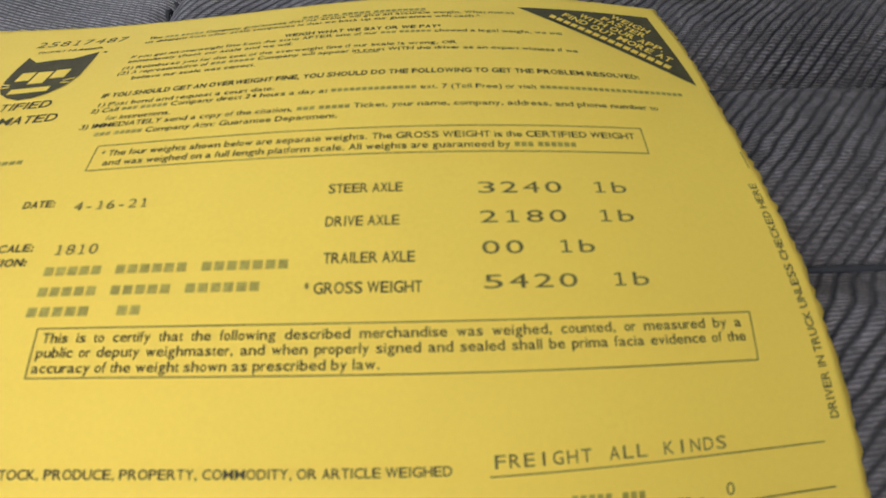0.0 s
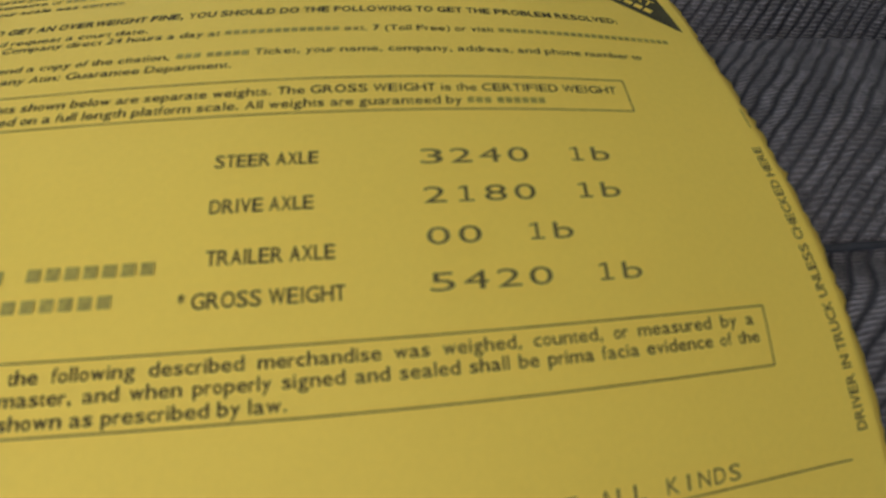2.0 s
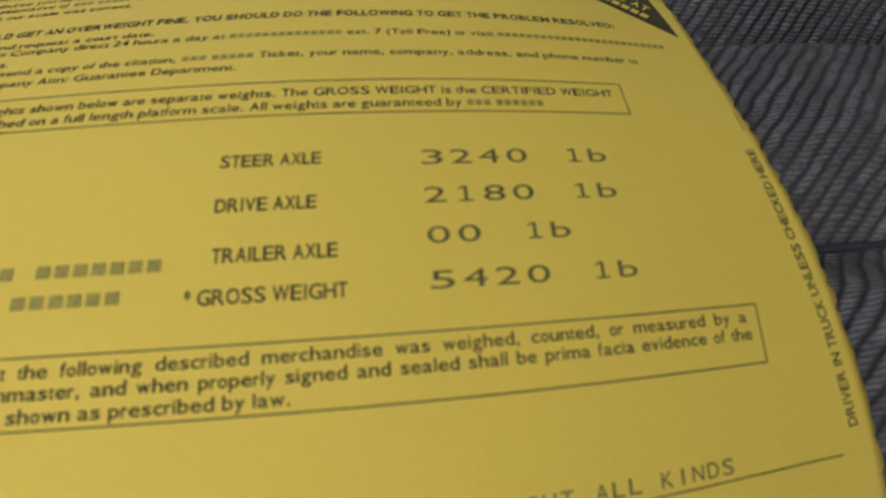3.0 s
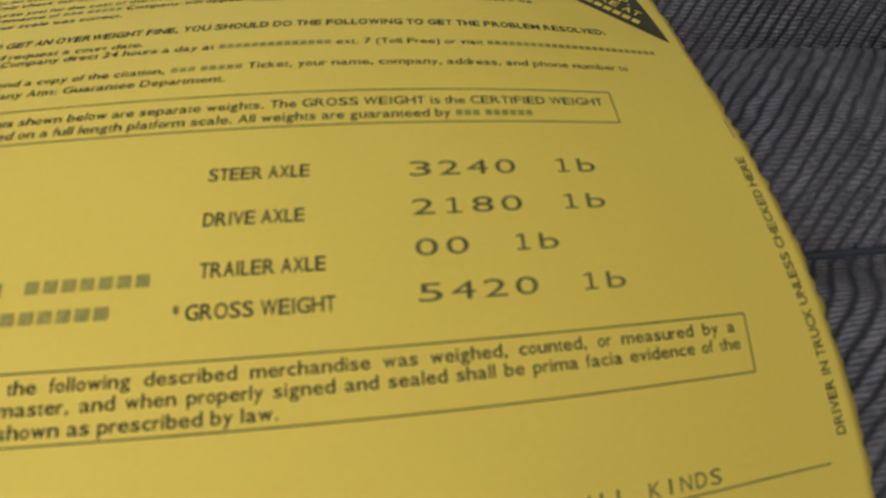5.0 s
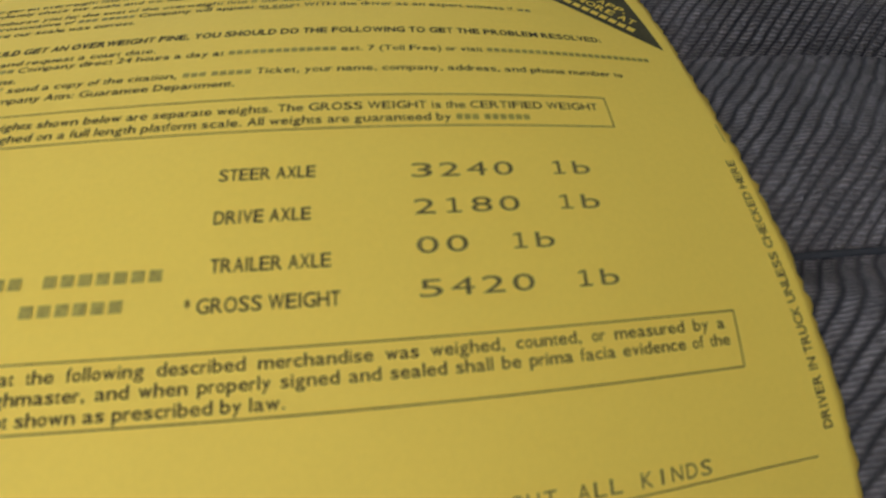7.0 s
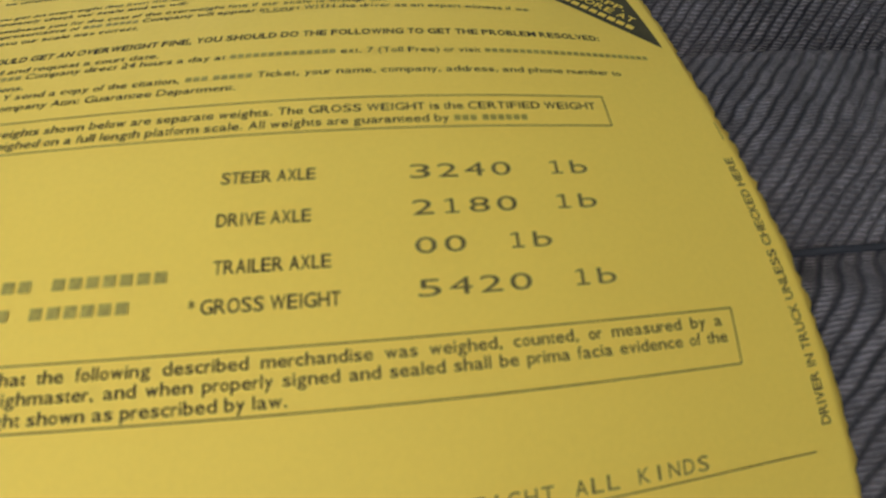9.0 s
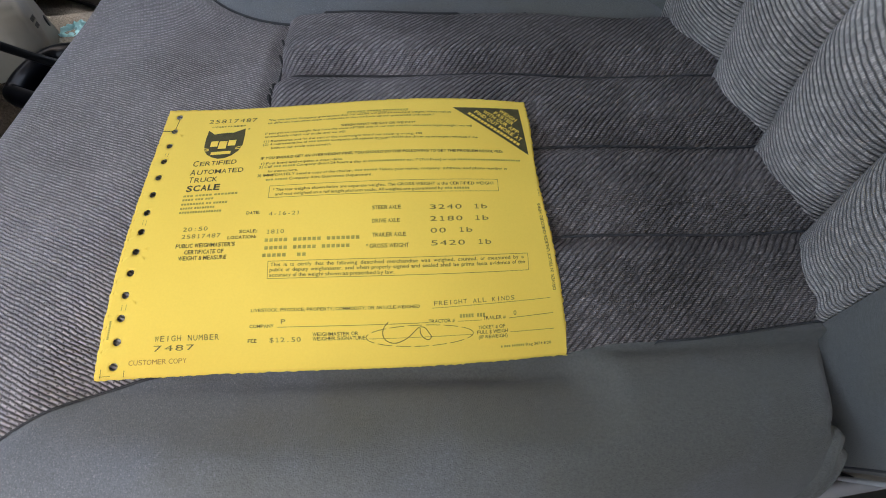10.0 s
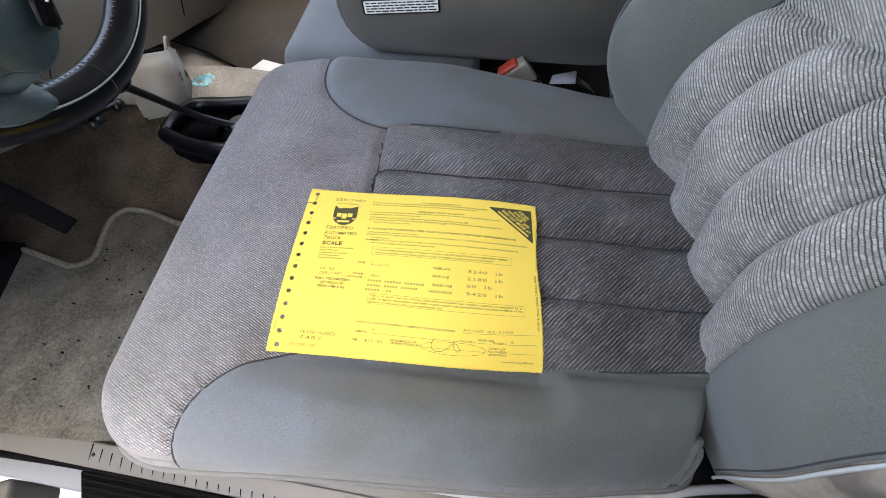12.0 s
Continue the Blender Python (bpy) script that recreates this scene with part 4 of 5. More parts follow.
    def line(text, u0, u1, v, cap=1.75, fat=0.007, mat=INK, em=0.0, fall=0.0):
        """Printed words in a straight line along the paper; with em, letters of that size and gaps that fill the line."""
        gap = 0.28
        if em:
            gap = ((u1 - u0) / em - words(letter, text, fat, 0.0)[2]) / text.count(" ")
        place("printed_word", words(letter, text, fat, gap), [(u0, v), (u1, v - fall)], cap, mat, FAINT)

    def typed(text, u0, u1, v, cap=2.4, fat=0.0, fall=0.0):
        """Struck characters in a line that may fall a little towards its end."""
        place("typed_word", struck(letter, text, fat), [(u0, v), (u1, v - fall)], cap, TYPED, FAINT)

    def rule(a, b, w=0.22, mat=INK, name="rule"):
        a, b = np.array(a, float), np.array(b, float)
        l = np.linalg.norm(b - a)
        d = (b - a) / l
        up = np.array((-d[1], d[0]))
        v, f = block(0, -w / 2, l, w / 2, max(1, int(l / 3)))
        lay(name, a + v[:, :1] * d + v[:, 1:] * up, f, mat)

    def path(points, w, n, name, mat=INK, dash=None):
        p = spline([(x, y, 0) for x, y in points], n)[:, :2]
        t = np.gradient(p, axis=0)
        t /= np.linalg.norm(t, axis=1)[:, None]
        s = np.c_[-t[:, 1], t[:, 0]] * w / 2
        v = np.stack([p - s, p + s], 1).reshape(-1, 2)
        f = [(2 * i, 2 * i + 2, 2 * i + 3, 2 * i + 1) for i in range(n - 1) if dash is None or i % dash[0] < dash[1]]
        lay(name, v, f, mat)

    # heading
    typed("25817487", 21.6, 54.1, 157.8, 3.5, fall=0.4)
    line("TICKET NUMBER", 24.5, 48.2, 153.4, 1.3)
    line("~3 ~3 ~5 ~9", 115.2, 156.1, 159.6, 1.9, 0.02)
    rule((115.2, 159.0), (156.1, 159.0), 0.22)
    line("The ~3 ~5 Company guarantees that our scales will give an accurate weight. What makes", 62.3, 184.7, 156.9)
    line("us different from other scale companies is that we back up our guarantee with cash.*", 62.4, 173.3, 154.0)
    line("WEIGH WHAT WE SAY OR WE PAY*", 112.3, 160.8, 146.8, 1.9, 0.022)
    line("If you get an overweight fine from the state AFTER one of our ~3 ~6 showed a legal weight, we will", 62.5, 197.7, 144.0)
    line("immediately check our scale and we will:", 63.0, 116.5, 140.9)
    line("(1) Reimburse you for the cost of the overweight fine if our scale is wrong, OR", 63.0, 165.3, 136.8)
    line("(2) A representative of ~3 ~5 Company will appear in court WITH the driver as an expert witness if we", 63.0, 200.3, 133.9)
    rule((136.0, 133.4), (143.0, 133.4), 0.25)
    line("believe our scale was correct.", 68.9, 107.7, 130.6)
    line("IF YOU SHOULD GET AN OVERWEIGHT FINE, YOU SHOULD DO THE FOLLOWING TO GET THE PROBLEM RESOLVED:", 63.7, 215.6, 122.2, 1.95, 0.022)
    line("1) Post bond and request a court date.", 64.2, 116.3, 118.0)
    line("2) Call ~3 ~5 Company direct 24 hours a day at ~14 ext. 7 (Toll Free) or visit ~25", 63.8, 225.9, 115.4)
    line("for instructions.", 70.1, 89.0, 111.8)
    line("3) IMMEDIATELY send a copy of the citation, ~3 ~5 Ticket, your name, company, address, and phone number to", 63.8, 216.6, 108.9)
    line("~3 ~5 Company Attn: Guarantee Department.", 69.5, 134.7, 105.6)
    for u0, u1, top, foot in ((72.9, 209.4, 101.8, 93.7), (76.2, 223.5, 54.6, 44.8)):
        for a, b in (((u0, top), (u1, top)), ((u0, foot), (u1, foot)), ((u0, top), (u0, foot)), ((u1, top), (u1, foot))):
            rule(a, b, 0.26, TYPED)
    line("* The four weights shown below are separate weights. The GROSS WEIGHT is the CERTIFIED WEIGHT", 74.9, 207.2, 98.1, 1.85)
    line("and was weighed on a full length platform scale. All weights are guaranteed by ~3 ~6", 76.6, 191.9, 95.0, 1.85)
    line("This is to certify that the following described merchandise was weighed, counted, or measured by a", 77.7, 221.2, 51.7, 1.95, em=3.02)
    line("public or deputy weighmaster, and when properly signed and sealed shall be prima facia evidence of the", 77.2, 221.7, 48.8, 1.95, em=3.02)
    line("accuracy of the weight shown as prescribed by law.", 77.0, 147.0, 45.8, 1.95)
    # the mark: a dark head with two points, and pale bars for its lettering
    head = [(23.5, 151.2), (28.4, 147.3), (32.5, 147.9), (36.6, 148.2), (40.8, 148.0), (48.2, 151.2), (49.0, 144.0), (49.4, 136.5), (47.6, 131.4), (44.0, 127.8), (40.0, 126.0), (35.6, 125.6), (31.2, 127.2), (27.4, 129.8), (25.0, 133.0), (23.9, 137.4), (23.4, 144.0)]
    me = bmesh.new()
    me.faces.new([me.verts.new((x, y, 0)) for x, y in head])
    bmesh.ops.triangulate(me, faces=me.faces[:])
    bmesh.ops.subdivide_edges(me, edges=me.edges[:], cuts=3, use_grid_fill=True)
    me.verts.index_update()
    lay("mark", [(v.co.x, v.co.y) for v in me.verts], [tuple(v.index for v in f.verts) for f in me.faces], INK, "dark grey printed mark")
    me.free()
    LIFT = 0.00022
    for a, b, w in (((27.8, 138.6), (32.6, 138.6), 4.8), ((33.4, 137.3), (38.6, 137.3), 6.6), ((39.4, 138.6), (44.4, 138.6), 4.8), ((29.8, 130.4), (42.8, 130.4), 2.5), ((24.2, 135.2), (27.6, 134.2), 0.6), ((25.0, 133.0), (28.0, 133.2), 0.6), ((45.2, 134.2), (48.8, 135.2), 0.6), ((45.0, 133.2), (48.2, 132.8), 0.6)):
        rule(a, b, w, PAPER, "pale_bar")
    LIFT = 0.00011
    rule((50.0, 150.6), (51.2, 150.6), 0.9, INK, "plain_bar")
    for first, rest, u0, u1, u2, v in (("C", "ERTIFIED", 20.2, 24.6, 48.6, 120.7), ("A", "UTOMATED", 20.1, 24.5, 54.3, 113.9), ("T", "RUCK", 20.7, 24.2, 39.1, 108.1)):
        line(first, u0, u1 - 0.6, v, 4.2)
        line(rest, u1, u2, v, 3.3)
    line("SCALE", 20.5, 41.9, 101.7, 4.0, 0.03)
    for t, u1, v in (("~3 ~5 ~7", 53.7, 97.6), ("~4 ~3 ~3", 39.4, 94.9), ("~8 ~2 ~5", 48.4, 91.8), ("~5 ~8", 41.1, 89.0), ("~16", 45.7, 86.2)):
        line(t, 20.0, u1, v, 1.8)
    # typed entries and their captions
    line("DATE:", 60.9, 69.4, 83.5, 1.8, 0.022)
    typed("4-16-21", 74.6, 92.8, 82.0, 2.3)
    typed("20:50", 25.0, 39.3, 74.6, 2.5)
    typed("25817487", 25.0, 47.5, 70.0, 2.5)
    line("SCALE:", 58.0, 68.9, 72.0, 1.8, 0.022)
    typed("1810", 74.1, 84.3, 70.8, 2.4)
    line("LOCATION:", 51.7, 68.6, 68.5, 1.8, 0.022)
    typed("##### ###### #######", 73.5, 127.6, 65.8, 2.5)
    typed("##### ##### ######", 73.7, 122.0, 61.2, 2.5)
    typed("#####  ##", 72.7, 97.4, 56.9, 2.5)
    for text, u0, u1, v in (("PUBLIC WEIGHMASTER'S", 22.5, 56.6, 64.4), ("CERTIFICATE OF", 28.0, 50.5, 60.5), ("WEIGHT & MEASURE", 25.2, 52.5, 56.9)):
        line(text, u0, u1, v, 2.3, 0.02)
    for text, u0, u1, v in (("STEER AXLE", 134.6, 151.2, 83.2), ("DRIVE AXLE", 134.6, 150.6, 75.1), ("TRAILER AXLE", 134.8, 153.9, 66.8), ("* GROSS WEIGHT", 131.3, 155.3, 60.5)):
        line(text, u0, u1, v, 2.3)
    for num, u1, v, lb in (("3240", 186.3, 82.4, (193.4, 201.4)), ("2180", 186.4, 75.2, (193.4, 201.7)), ("00", 176.4, 68.2, (183.7, 191.7)), ("5420", 187.0, 60.9, (194.3, 202.4))):
        typed(num, 167.7, u1, v, 2.8)
        typed("1b", lb[0], lb[1], v, 2.8)
    typed("WEIGH NUMBER", 18.4, 51.0, 12.1, 3.0)
    typed("7487", 18.3, 38.4, 7.0, 3.0)
    line("CUSTOMER COPY", 6.8, 35.0, 0.3, 2.6, 0, BROWN_INK)
    line("LIVESTOCK, PRODUCE, PROPERTY, COMMODITY, OR ARTICLE WEIGHED", 67.6, 160.3, 26.5)
    typed("FREIGHT ALL KINDS", 168.2, 214.2, 27.4, 2.4, fall=-1.0)
    rule((167.2, 26.0), (235.6, 28.0), 0.24, TYPED)
    line("COMPANY", 67.0, 80.1, 17.8)
    typed("P", 84.0, 86.4, 19.8, 2.4)
    rule((81.9, 17.9), (164.8, 18.1), 0.25)
    line("TRACTOR #", 164.8, 179.5, 17.8, 1.9)
    typed("##### ###", 182.4, 196.7, 19.7, 2.6)
    rule((181.4, 18.0), (194.7, 18.0), 0.22)
    line("TRAILER #", 195.6, 208.7, 18.0, 1.9)
    typed("0", 213.4, 215.1, 19.6, 2.4)
    rule((210.6, 18.0), (236.9, 19.2), 0.25)
    line("FEE", 66.1, 71.0, 9.8, 1.9)
    typed("$12.50", 77.8, 94.6, 9.7, 2.5)
    line("WEIGHMASTER OR", 101.0, 126.2, 12.6, 1.9)
    line("WEIGHER SIGNATURE", 101.0, 130.0, 10.1, 1.9)
    rule((130.2, 10.2), (189.7, 10.2), 0.2)
    line("TICKET # OF", 192.7, 208.3, 12.8, 1.9)
    line("FULL $ WEIGH", 191.9, 209.9, 10.1, 1.9)
    line("(IF REWEIGH)", 192.7, 209.6, 7.3, 1.9)
    rule((210.9, 10.0), (237.4, 10.0), 0.22)
    line("~1 ~3 ~6 Reg 3074 8/20", 205.3, 235.3, 1.2, 1.6)
    place("printed_word", words(letter, "~9"), [(-4.3, 14.0), (-4.3, 24.2)], 1.3, INK, FAINT)
    place("printed_word", words(letter, "DRIVER IN TRUCK UNLESS CHECKED HERE", 0.007), [(239.4, 32.4), (238.0, 48.0), (235.8, 66.0), (234.0, 85.6)], 1.8, INK, FAINT)
    rule((234.2, 90.2), (233.9, 95.2), 0.2)
    # the dashed oval and the written stroke in it
    path([(160 + 29.8 * math.cos(a), 11.0 + 5.9 * math.sin(a)) for a in np.linspace(0.0, 2 * math.pi, 40)], 0.3, 300, "dashed_oval", INK, (24, 19))
    path([(142.5, 19.1), (140.4, 16.6), (139.4, 13.0), (140.6, 9.6), (143.4, 7.8), (146.6, 7.4), (150.4, 8.6), (154.2, 10.9), (157.4, 14.0), (160.0, 15.9), (162.6, 15.4), (164.6, 12.8), (166.0, 9.9), (164.8, 8.6), (162.4, 9.4), (160.2, 12.4), (160.0, 15.4)], 0.42, 140, "written_stroke")
    # the dark corner with its reversed lettering
    me = bmesh.new()
    me.faces.new([me.verts.new((x, y, 0)) for x, y in ((186.2, 162.2), (232.0, 121.2), (232.3, 163.6))])
    bmesh.ops.subdivide_edges(me, edges=me.edges[:], cuts=14, use_grid_fill=True)
    bmesh.ops.triangulate(me, faces=me.faces[:])
    me.verts.index_update()
    lay("dark_corner", [(v.co.x, v.co.y) for v in me.verts], [tuple(v.index for v in f.verts) for f in me.faces], INK, "dark grey printed triangle")
    me.free()
    LIFT = 0.00024
    d = np.array((45.8, -41.0))
    d /= np.linalg.norm(d)
    up = np.array((-d[1], d[0]))
    for text, off, wide, slip in (("~16", 1.6, 42, 1.0), ("FIND OUT MORE AT", 6.0, 38, 1.5), ("WITH OUR APP.", 10.4, 30, 1.5), ("FASTER", 14.8, 16, 0.5), ("WEIGH", 19.2, 14, 1.0)):
        m = np.array((209.1, 141.7)) + up * off + d * slip
        place("reversed_word", words(letter, text, 0.025), [tuple(m - d * wide / 2), tuple(m + d * wide / 2)], 3.1, PAPER, PAPER)
    LIFT = 0.00011
    # register marks by the holes
    rule((0.8, 163.0), (0.2, 154.5), 0.45)
    rule((-8.0, 153.0), (-1.0, 152.6), 0.7)
    for u, v in ((-0.6, 130.6), (1.4, 130.4), (-0.6, 80.5), (1.4, 80.3), (-0.6, 29.5), (1.6, 29.4)):
        rule((u, v), (u, v + 3.4), 0.18, TYPED)
    rule((-6.0, -4.6), (-1.0, -4.6), 0.22)
    rule((-5.6, -5.6), (-5.6, -1.0), 0.22)
    rule((5.2, -5.4), (5.2, -2.0), 0.22)
    letter.done()
    return tk


ticket()


# ---- the rest of the cab ----
# the middle seat with its folded armrest
mid = thing("middle_seat", "grey velour middle seat beside the driver's seat", "car seat", (0.13, 0.60, FLOOR))
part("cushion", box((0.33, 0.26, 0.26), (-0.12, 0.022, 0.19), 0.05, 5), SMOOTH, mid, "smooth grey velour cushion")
part("base", box((0.45, 0.2, 0.10), (0.03, 0, 0.05), 0.01), BLACK, mid, "black steel seat base")
# near-black colour stands for the deep shade under the armrest
part("rear_cushion", box((0.42, 0.25, 0.24), (0.255, 0.026, 0.14), 0.04, 4), DARK_CLOTH, mid, "rear part of the cushion, coloured dark as the gap's shade")
arm = thing("armrest", "grey folded-down armrest with a white printed warning label", "armrest", (0.18, 0.62, 0.872))
part("body", prism(rounded(-0.232, 0.0, 0.24, 0.20, 0.075, 8), 0.25, 0.014, pose(0.006, 0.13, 0, 90, 0, 0), 3), ARM, arm, "smooth grey velour cover")
tag = part("label", prism(rounded(-0.178, 0.079, -0.064, 0.101, 0.003), 0.0012, 0.0003, pose(0, -0.1208, 0.0, 90, 0, 0) @ pose(0, 0, 0, 0, 0, 5.5)), BLACK, arm, "black-edged warning label")
part("plate", prism(rounded(-0.175, 0.0815, -0.067, 0.0985, 0.002), 0.0006, 0, pose(0, -0.1222, 0.0, 90, 0, 0) @ pose(0, 0, 0, 0, 0, 5.5)), WHITE, tag, "white printed label face")
rng = random.Random(3)
for r in range(4):
    x = -0.172
    while x < -0.074:
        w = rng.uniform(0.004, 0.012)
        part("plain_bar", box((w, 0.0004, 0.0017), (0, 0, 0), 0), BLACK, tag).matrix_local = pose(0, -0.1231, 0, 0, -5.5, 0) @ pose(x + w / 2, 0, 0.0958 - 0.0038 * r)
        x += w + 0.0018

# seat belt buckle and a tag in the gap
buckle = thing("belt_buckle", "tan seat belt buckle with a red press button", "belt buckle", (0.238, 0.487, 0.858))
part("body", box((0.050, 0.024, 0.072), (0.005, 0.006, -0.014), 0.006, 3, (0, -38, 8)), TAN, buckle, "tan plastic case")
part("button", box((0.012, 0.019, 0.032), (-0.0200, 0.002, 0.0120), 0.003, 2, (0, 52, 8)), RED, buckle, "red press button")
part("stalk", box((0.02, 0.018, 0.26), (0.045, 0.004, -0.13), 0.004, 2, (0, -10, 0)), BLACK, buckle, "black belt stalk")
tab = thing("belt_tag", "white cloth tag on a seat belt in the gap", "belt tag", (0.306, 0.486, 0.860))
part("cloth", prism([(-0.022, -0.010), (0.018, -0.014), (0.022, 0.012), (-0.016, 0.007)], 0.003, 0.001, pose(0, 0, 0, 12, -10, 0)), TAG, tab, "white sewn tag")
hang("strap", tube([(0.02, 0.0, 0.0), (0.05, 0.005, -0.02), (0.06, 0.0, -0.12), (0.05, 0, -0.30)], 0.012, 30, 8, flat=0.25), BLACK, tab, "black belt webbing")

# ---- the steering wheel ----
wheel = thing("steering_wheel", "black leather-wrapped steering wheel with a blue-grey centre pad", "steering wheel", (-0.26, 0.18, 1.19))
wheel.matrix_world = Matrix(((0, -0.5, 0.8660254, -0.26), (1, 0, 0, 0.18), (0, 0.8660254, 0.5, 1.19), (0, 0, 0, 1)))
R = 0.185
rim = hang("rim", tube([(R * math.cos(a), R * math.sin(a), 0) for a in np.linspace(0, 2 * math.pi, 65)], 0.0175, 220, 18, True, 0.92), LEATHER, wheel, "black leather rim")
# a thin pale cord draws the leather's highlight
hang("highlight_line", tube([((R + 0.0035) * math.cos(a), (R + 0.0035) * math.sin(a), 0.0164) for a in np.linspace(0, 2 * math.pi, 65)], 0.0009, 220, 6, True), METAL, rim, "pale line drawn as the highlight round the rim")
for k in range(190):
    a = 2 * math.pi * k / 190
    p = Vector(((R - 0.0145) * math.cos(a), (R - 0.0145) * math.sin(a), 0.0092))
    t = Vector((-math.sin(a), math.cos(a), 0)) * 0.0006 + Vector((math.cos(a), math.sin(a), 0.8)) * 0.0011
    hang("stitch", tube([p - t, p + t], 0.00036, 2, 5), TAUPE, rim)
for a in (-93,):
    c, s = math.cos(radians(a)), math.sin(radians(a))
    hang("seam", tube([((R + 0.0172 * math.cos(q)) * c, (R + 0.0172 * math.cos(q)) * s, 0.0160 * math.sin(q)) for q in np.linspace(0, math.pi, 14)], 0.0005, 40, 6), SEAM, rim)
pad = part("centre_pad", prism([(0.085 * math.cos(a), 0.085 * math.sin(a)) for a in np.linspace(0, 2 * math.pi, 28, endpoint=False)], 0.075, 0.02, pose(0, 0, -0.02), 4), NAVY, wheel, "blue-grey vinyl centre pad")
lobe = [(-0.018, -0.05), (-0.026, -0.126), (-0.043, -0.150), (-0.070, -0.157), (-0.088, -0.147), (-0.104, -0.134), (-0.118, -0.05)]
part("spoke_cover", prism(ring(lobe, 49), 0.058, 0.010, pose(0, 0, -0.003), 4), NAVY, wheel, "blue-grey vinyl spoke cover")
sw = part("switch_panel", prism([(-0.028, -0.112), (-0.012, -0.124), (-0.032, -0.1475), (-0.050, -0.139)], 0.012, 0.003, pose(0, 0, 0.045)), BLACK, wheel, "black switch panel")
for k in range(2):
    part("switch", box((0.008, 0.015, 0.006), (-0.028 - 0.0085 * k, -0.128 - 0.008 * k, 0.059), 0.0015, 2, (0, 0, -42)), RUBBER, sw)
for k in range(2):
    part("switch_mark", box((0.0016, 0.0075 - 0.002 * k, 0.001), (-0.0260 - 0.0032 * k, -0.1285 - 0.0010 * k, 0.0622), 0, 1, (0, 0, -42)), WHITE, sw)
part("spoke", prism(ring([(-0.058, -0.10), (-0.062, -0.150), (-0.064, -0.176), (-0.108, -0.158), (-0.125, -0.10)], 50), 0.024, 0.008, pose(0, 0, -0.004), 4), NAVY, wheel, "blue-grey lower spoke")
part("spoke", prism([(0.05, -0.02), (0.175, -0.02), (0.175, 0.03), (0.05, 0.05)], 0.024, 0.008, pose(0, 0, -0.004), 4), NAVY, wheel, "blue-grey spoke")
part("spoke", prism([(-0.05, -0.02), (-0.175, -0.02), (-0.175, 0.03), (-0.05, 0.05)], 0.024, 0.008, pose(0, 0, -0.004), 4), NAVY, wheel, "blue-grey spoke")
hang("column", tube([(0, 0, -0.01), (0, 0.0, -0.12), (0, -0.01, -0.48)], 0.045, 20, 18, radii=[0.04, 0.055, 0.06]), TAUPE, wheel, "taupe steering column cover")

# two small black levers under the dash
lever = thing("release_lever", "black release lever with two rounded grips under the dash", "lever", (-0.42, 0.39, 0.81))
hang("bar", tube([(-0.002, -0.045, 0.020), (0.0, -0.01, 0.008), (0, 0.042, -0.012)], 0.0048, 20, 8), BLACK, lever)
for p, q in (((0, 0.028, -0.010), (0.002, 0.044, -0.012)), ((0.0, -0.05, 0.022), (0.0, -0.034, 0.016)), ((0, -0.03, 0.0), (0, -0.006, -0.004))):
    hang("grip", bar3(p, q, 0.0082), BLACK, lever, "glossy black grip")
hang("bracket", tube([(0, 0, 0.004), (-0.06, 0.0, 0.05), (-0.19, 0.0, 0.10)], 0.006, 12, 8), BLACK, lever)

# ---- the dash and what stands on the hump ----
dash = thing("dashboard", "taupe lower dashboard panel", "dashboard", (-0.80, 0.66, 0.95))
part("lower_panel", prism([(-0.72, 0.16), (0.75, 0.16), (0.75, -0.40), (0.55, -0.385), (0.357, -0.34), (0.234, -0.313), (0.14, -0.283), (0.06, -0.27), (-0.08, -0.28), (-0.22, -0.24), (-0.45, -0.16), (-0.72, -0.14)], 0.03, 0.006, pose(0.16, 0, 0, 90, 0, 90)), TAUPE, dash, "taupe knee panel")
part("top", box((0.50, 1.48, 0.12), (-0.01, 0.0, 0.20), 0.03, 3), NAVY, dash, "dark blue-grey dash top")
part("panel_gap", box((0.0015, 0.0025, 0.10), (0.1925, 0.345, -0.25), 0, turn=(-24, 0, 0)), RUBBER, dash)
hang("cable", tube([(0.2, -0.110, -0.120), (0.2, -0.122, -0.145), (0.2, -0.137, -0.163), (0.2, -0.153, -0.187), (0.2, -0.160, -0.202), (0.19, -0.162, -0.23)], 0.0018, 20, 6), BLACK, dash, "thin black cable")

module = thing("control_module", "cream plastic module with an embossed label on the floor hump", "control module", (-0.480, 0.622, 0.66))
module.rotation_euler = (0, 0, radians(24))
mb = part("body", prism([(-0.050, 0.004), (-0.030, 0.084), (0.004, 0.104), (0.070, 0.082), (0.076, -0.012), (-0.040, -0.012)], 0.095, 0.006, pose(-0.055, 0.0, 0, 90, 0, 90), 3), CASE, module, "cream plastic case")
hang("socket", tube([(0.036, 0.052, 0.026), (0.0412, 0.052, 0.026)], 0.0085, 2, 18), BLACK, mb, "round black socket")
hang("latch", tube([(0.030, 0.030, 0.092), (0.034, 0.046, 0.108), (0.034, 0.062, 0.104), (0.032, 0.068, 0.086)], 0.0032, 24, 8), CASE, mb, "cream wire latch")
part("recess", box((0.05, 0.028, 0.004), (0.002, 0.036, 0.0945), 0.001, turn=(-18, 0, 0)), RUBBER, mb, "dark recess under the latch")
for r in range(2):  # small raised characters that cannot be read
    for k in range(5 - r):
        part("plain_bar", box((0.0010, 0.0030, 0.0062), (0.0404, -0.012 + 0.0052 * k, 0.060 - 0.010 * r - 0.0012 * k), 0.0003, 1), GREY, mb)
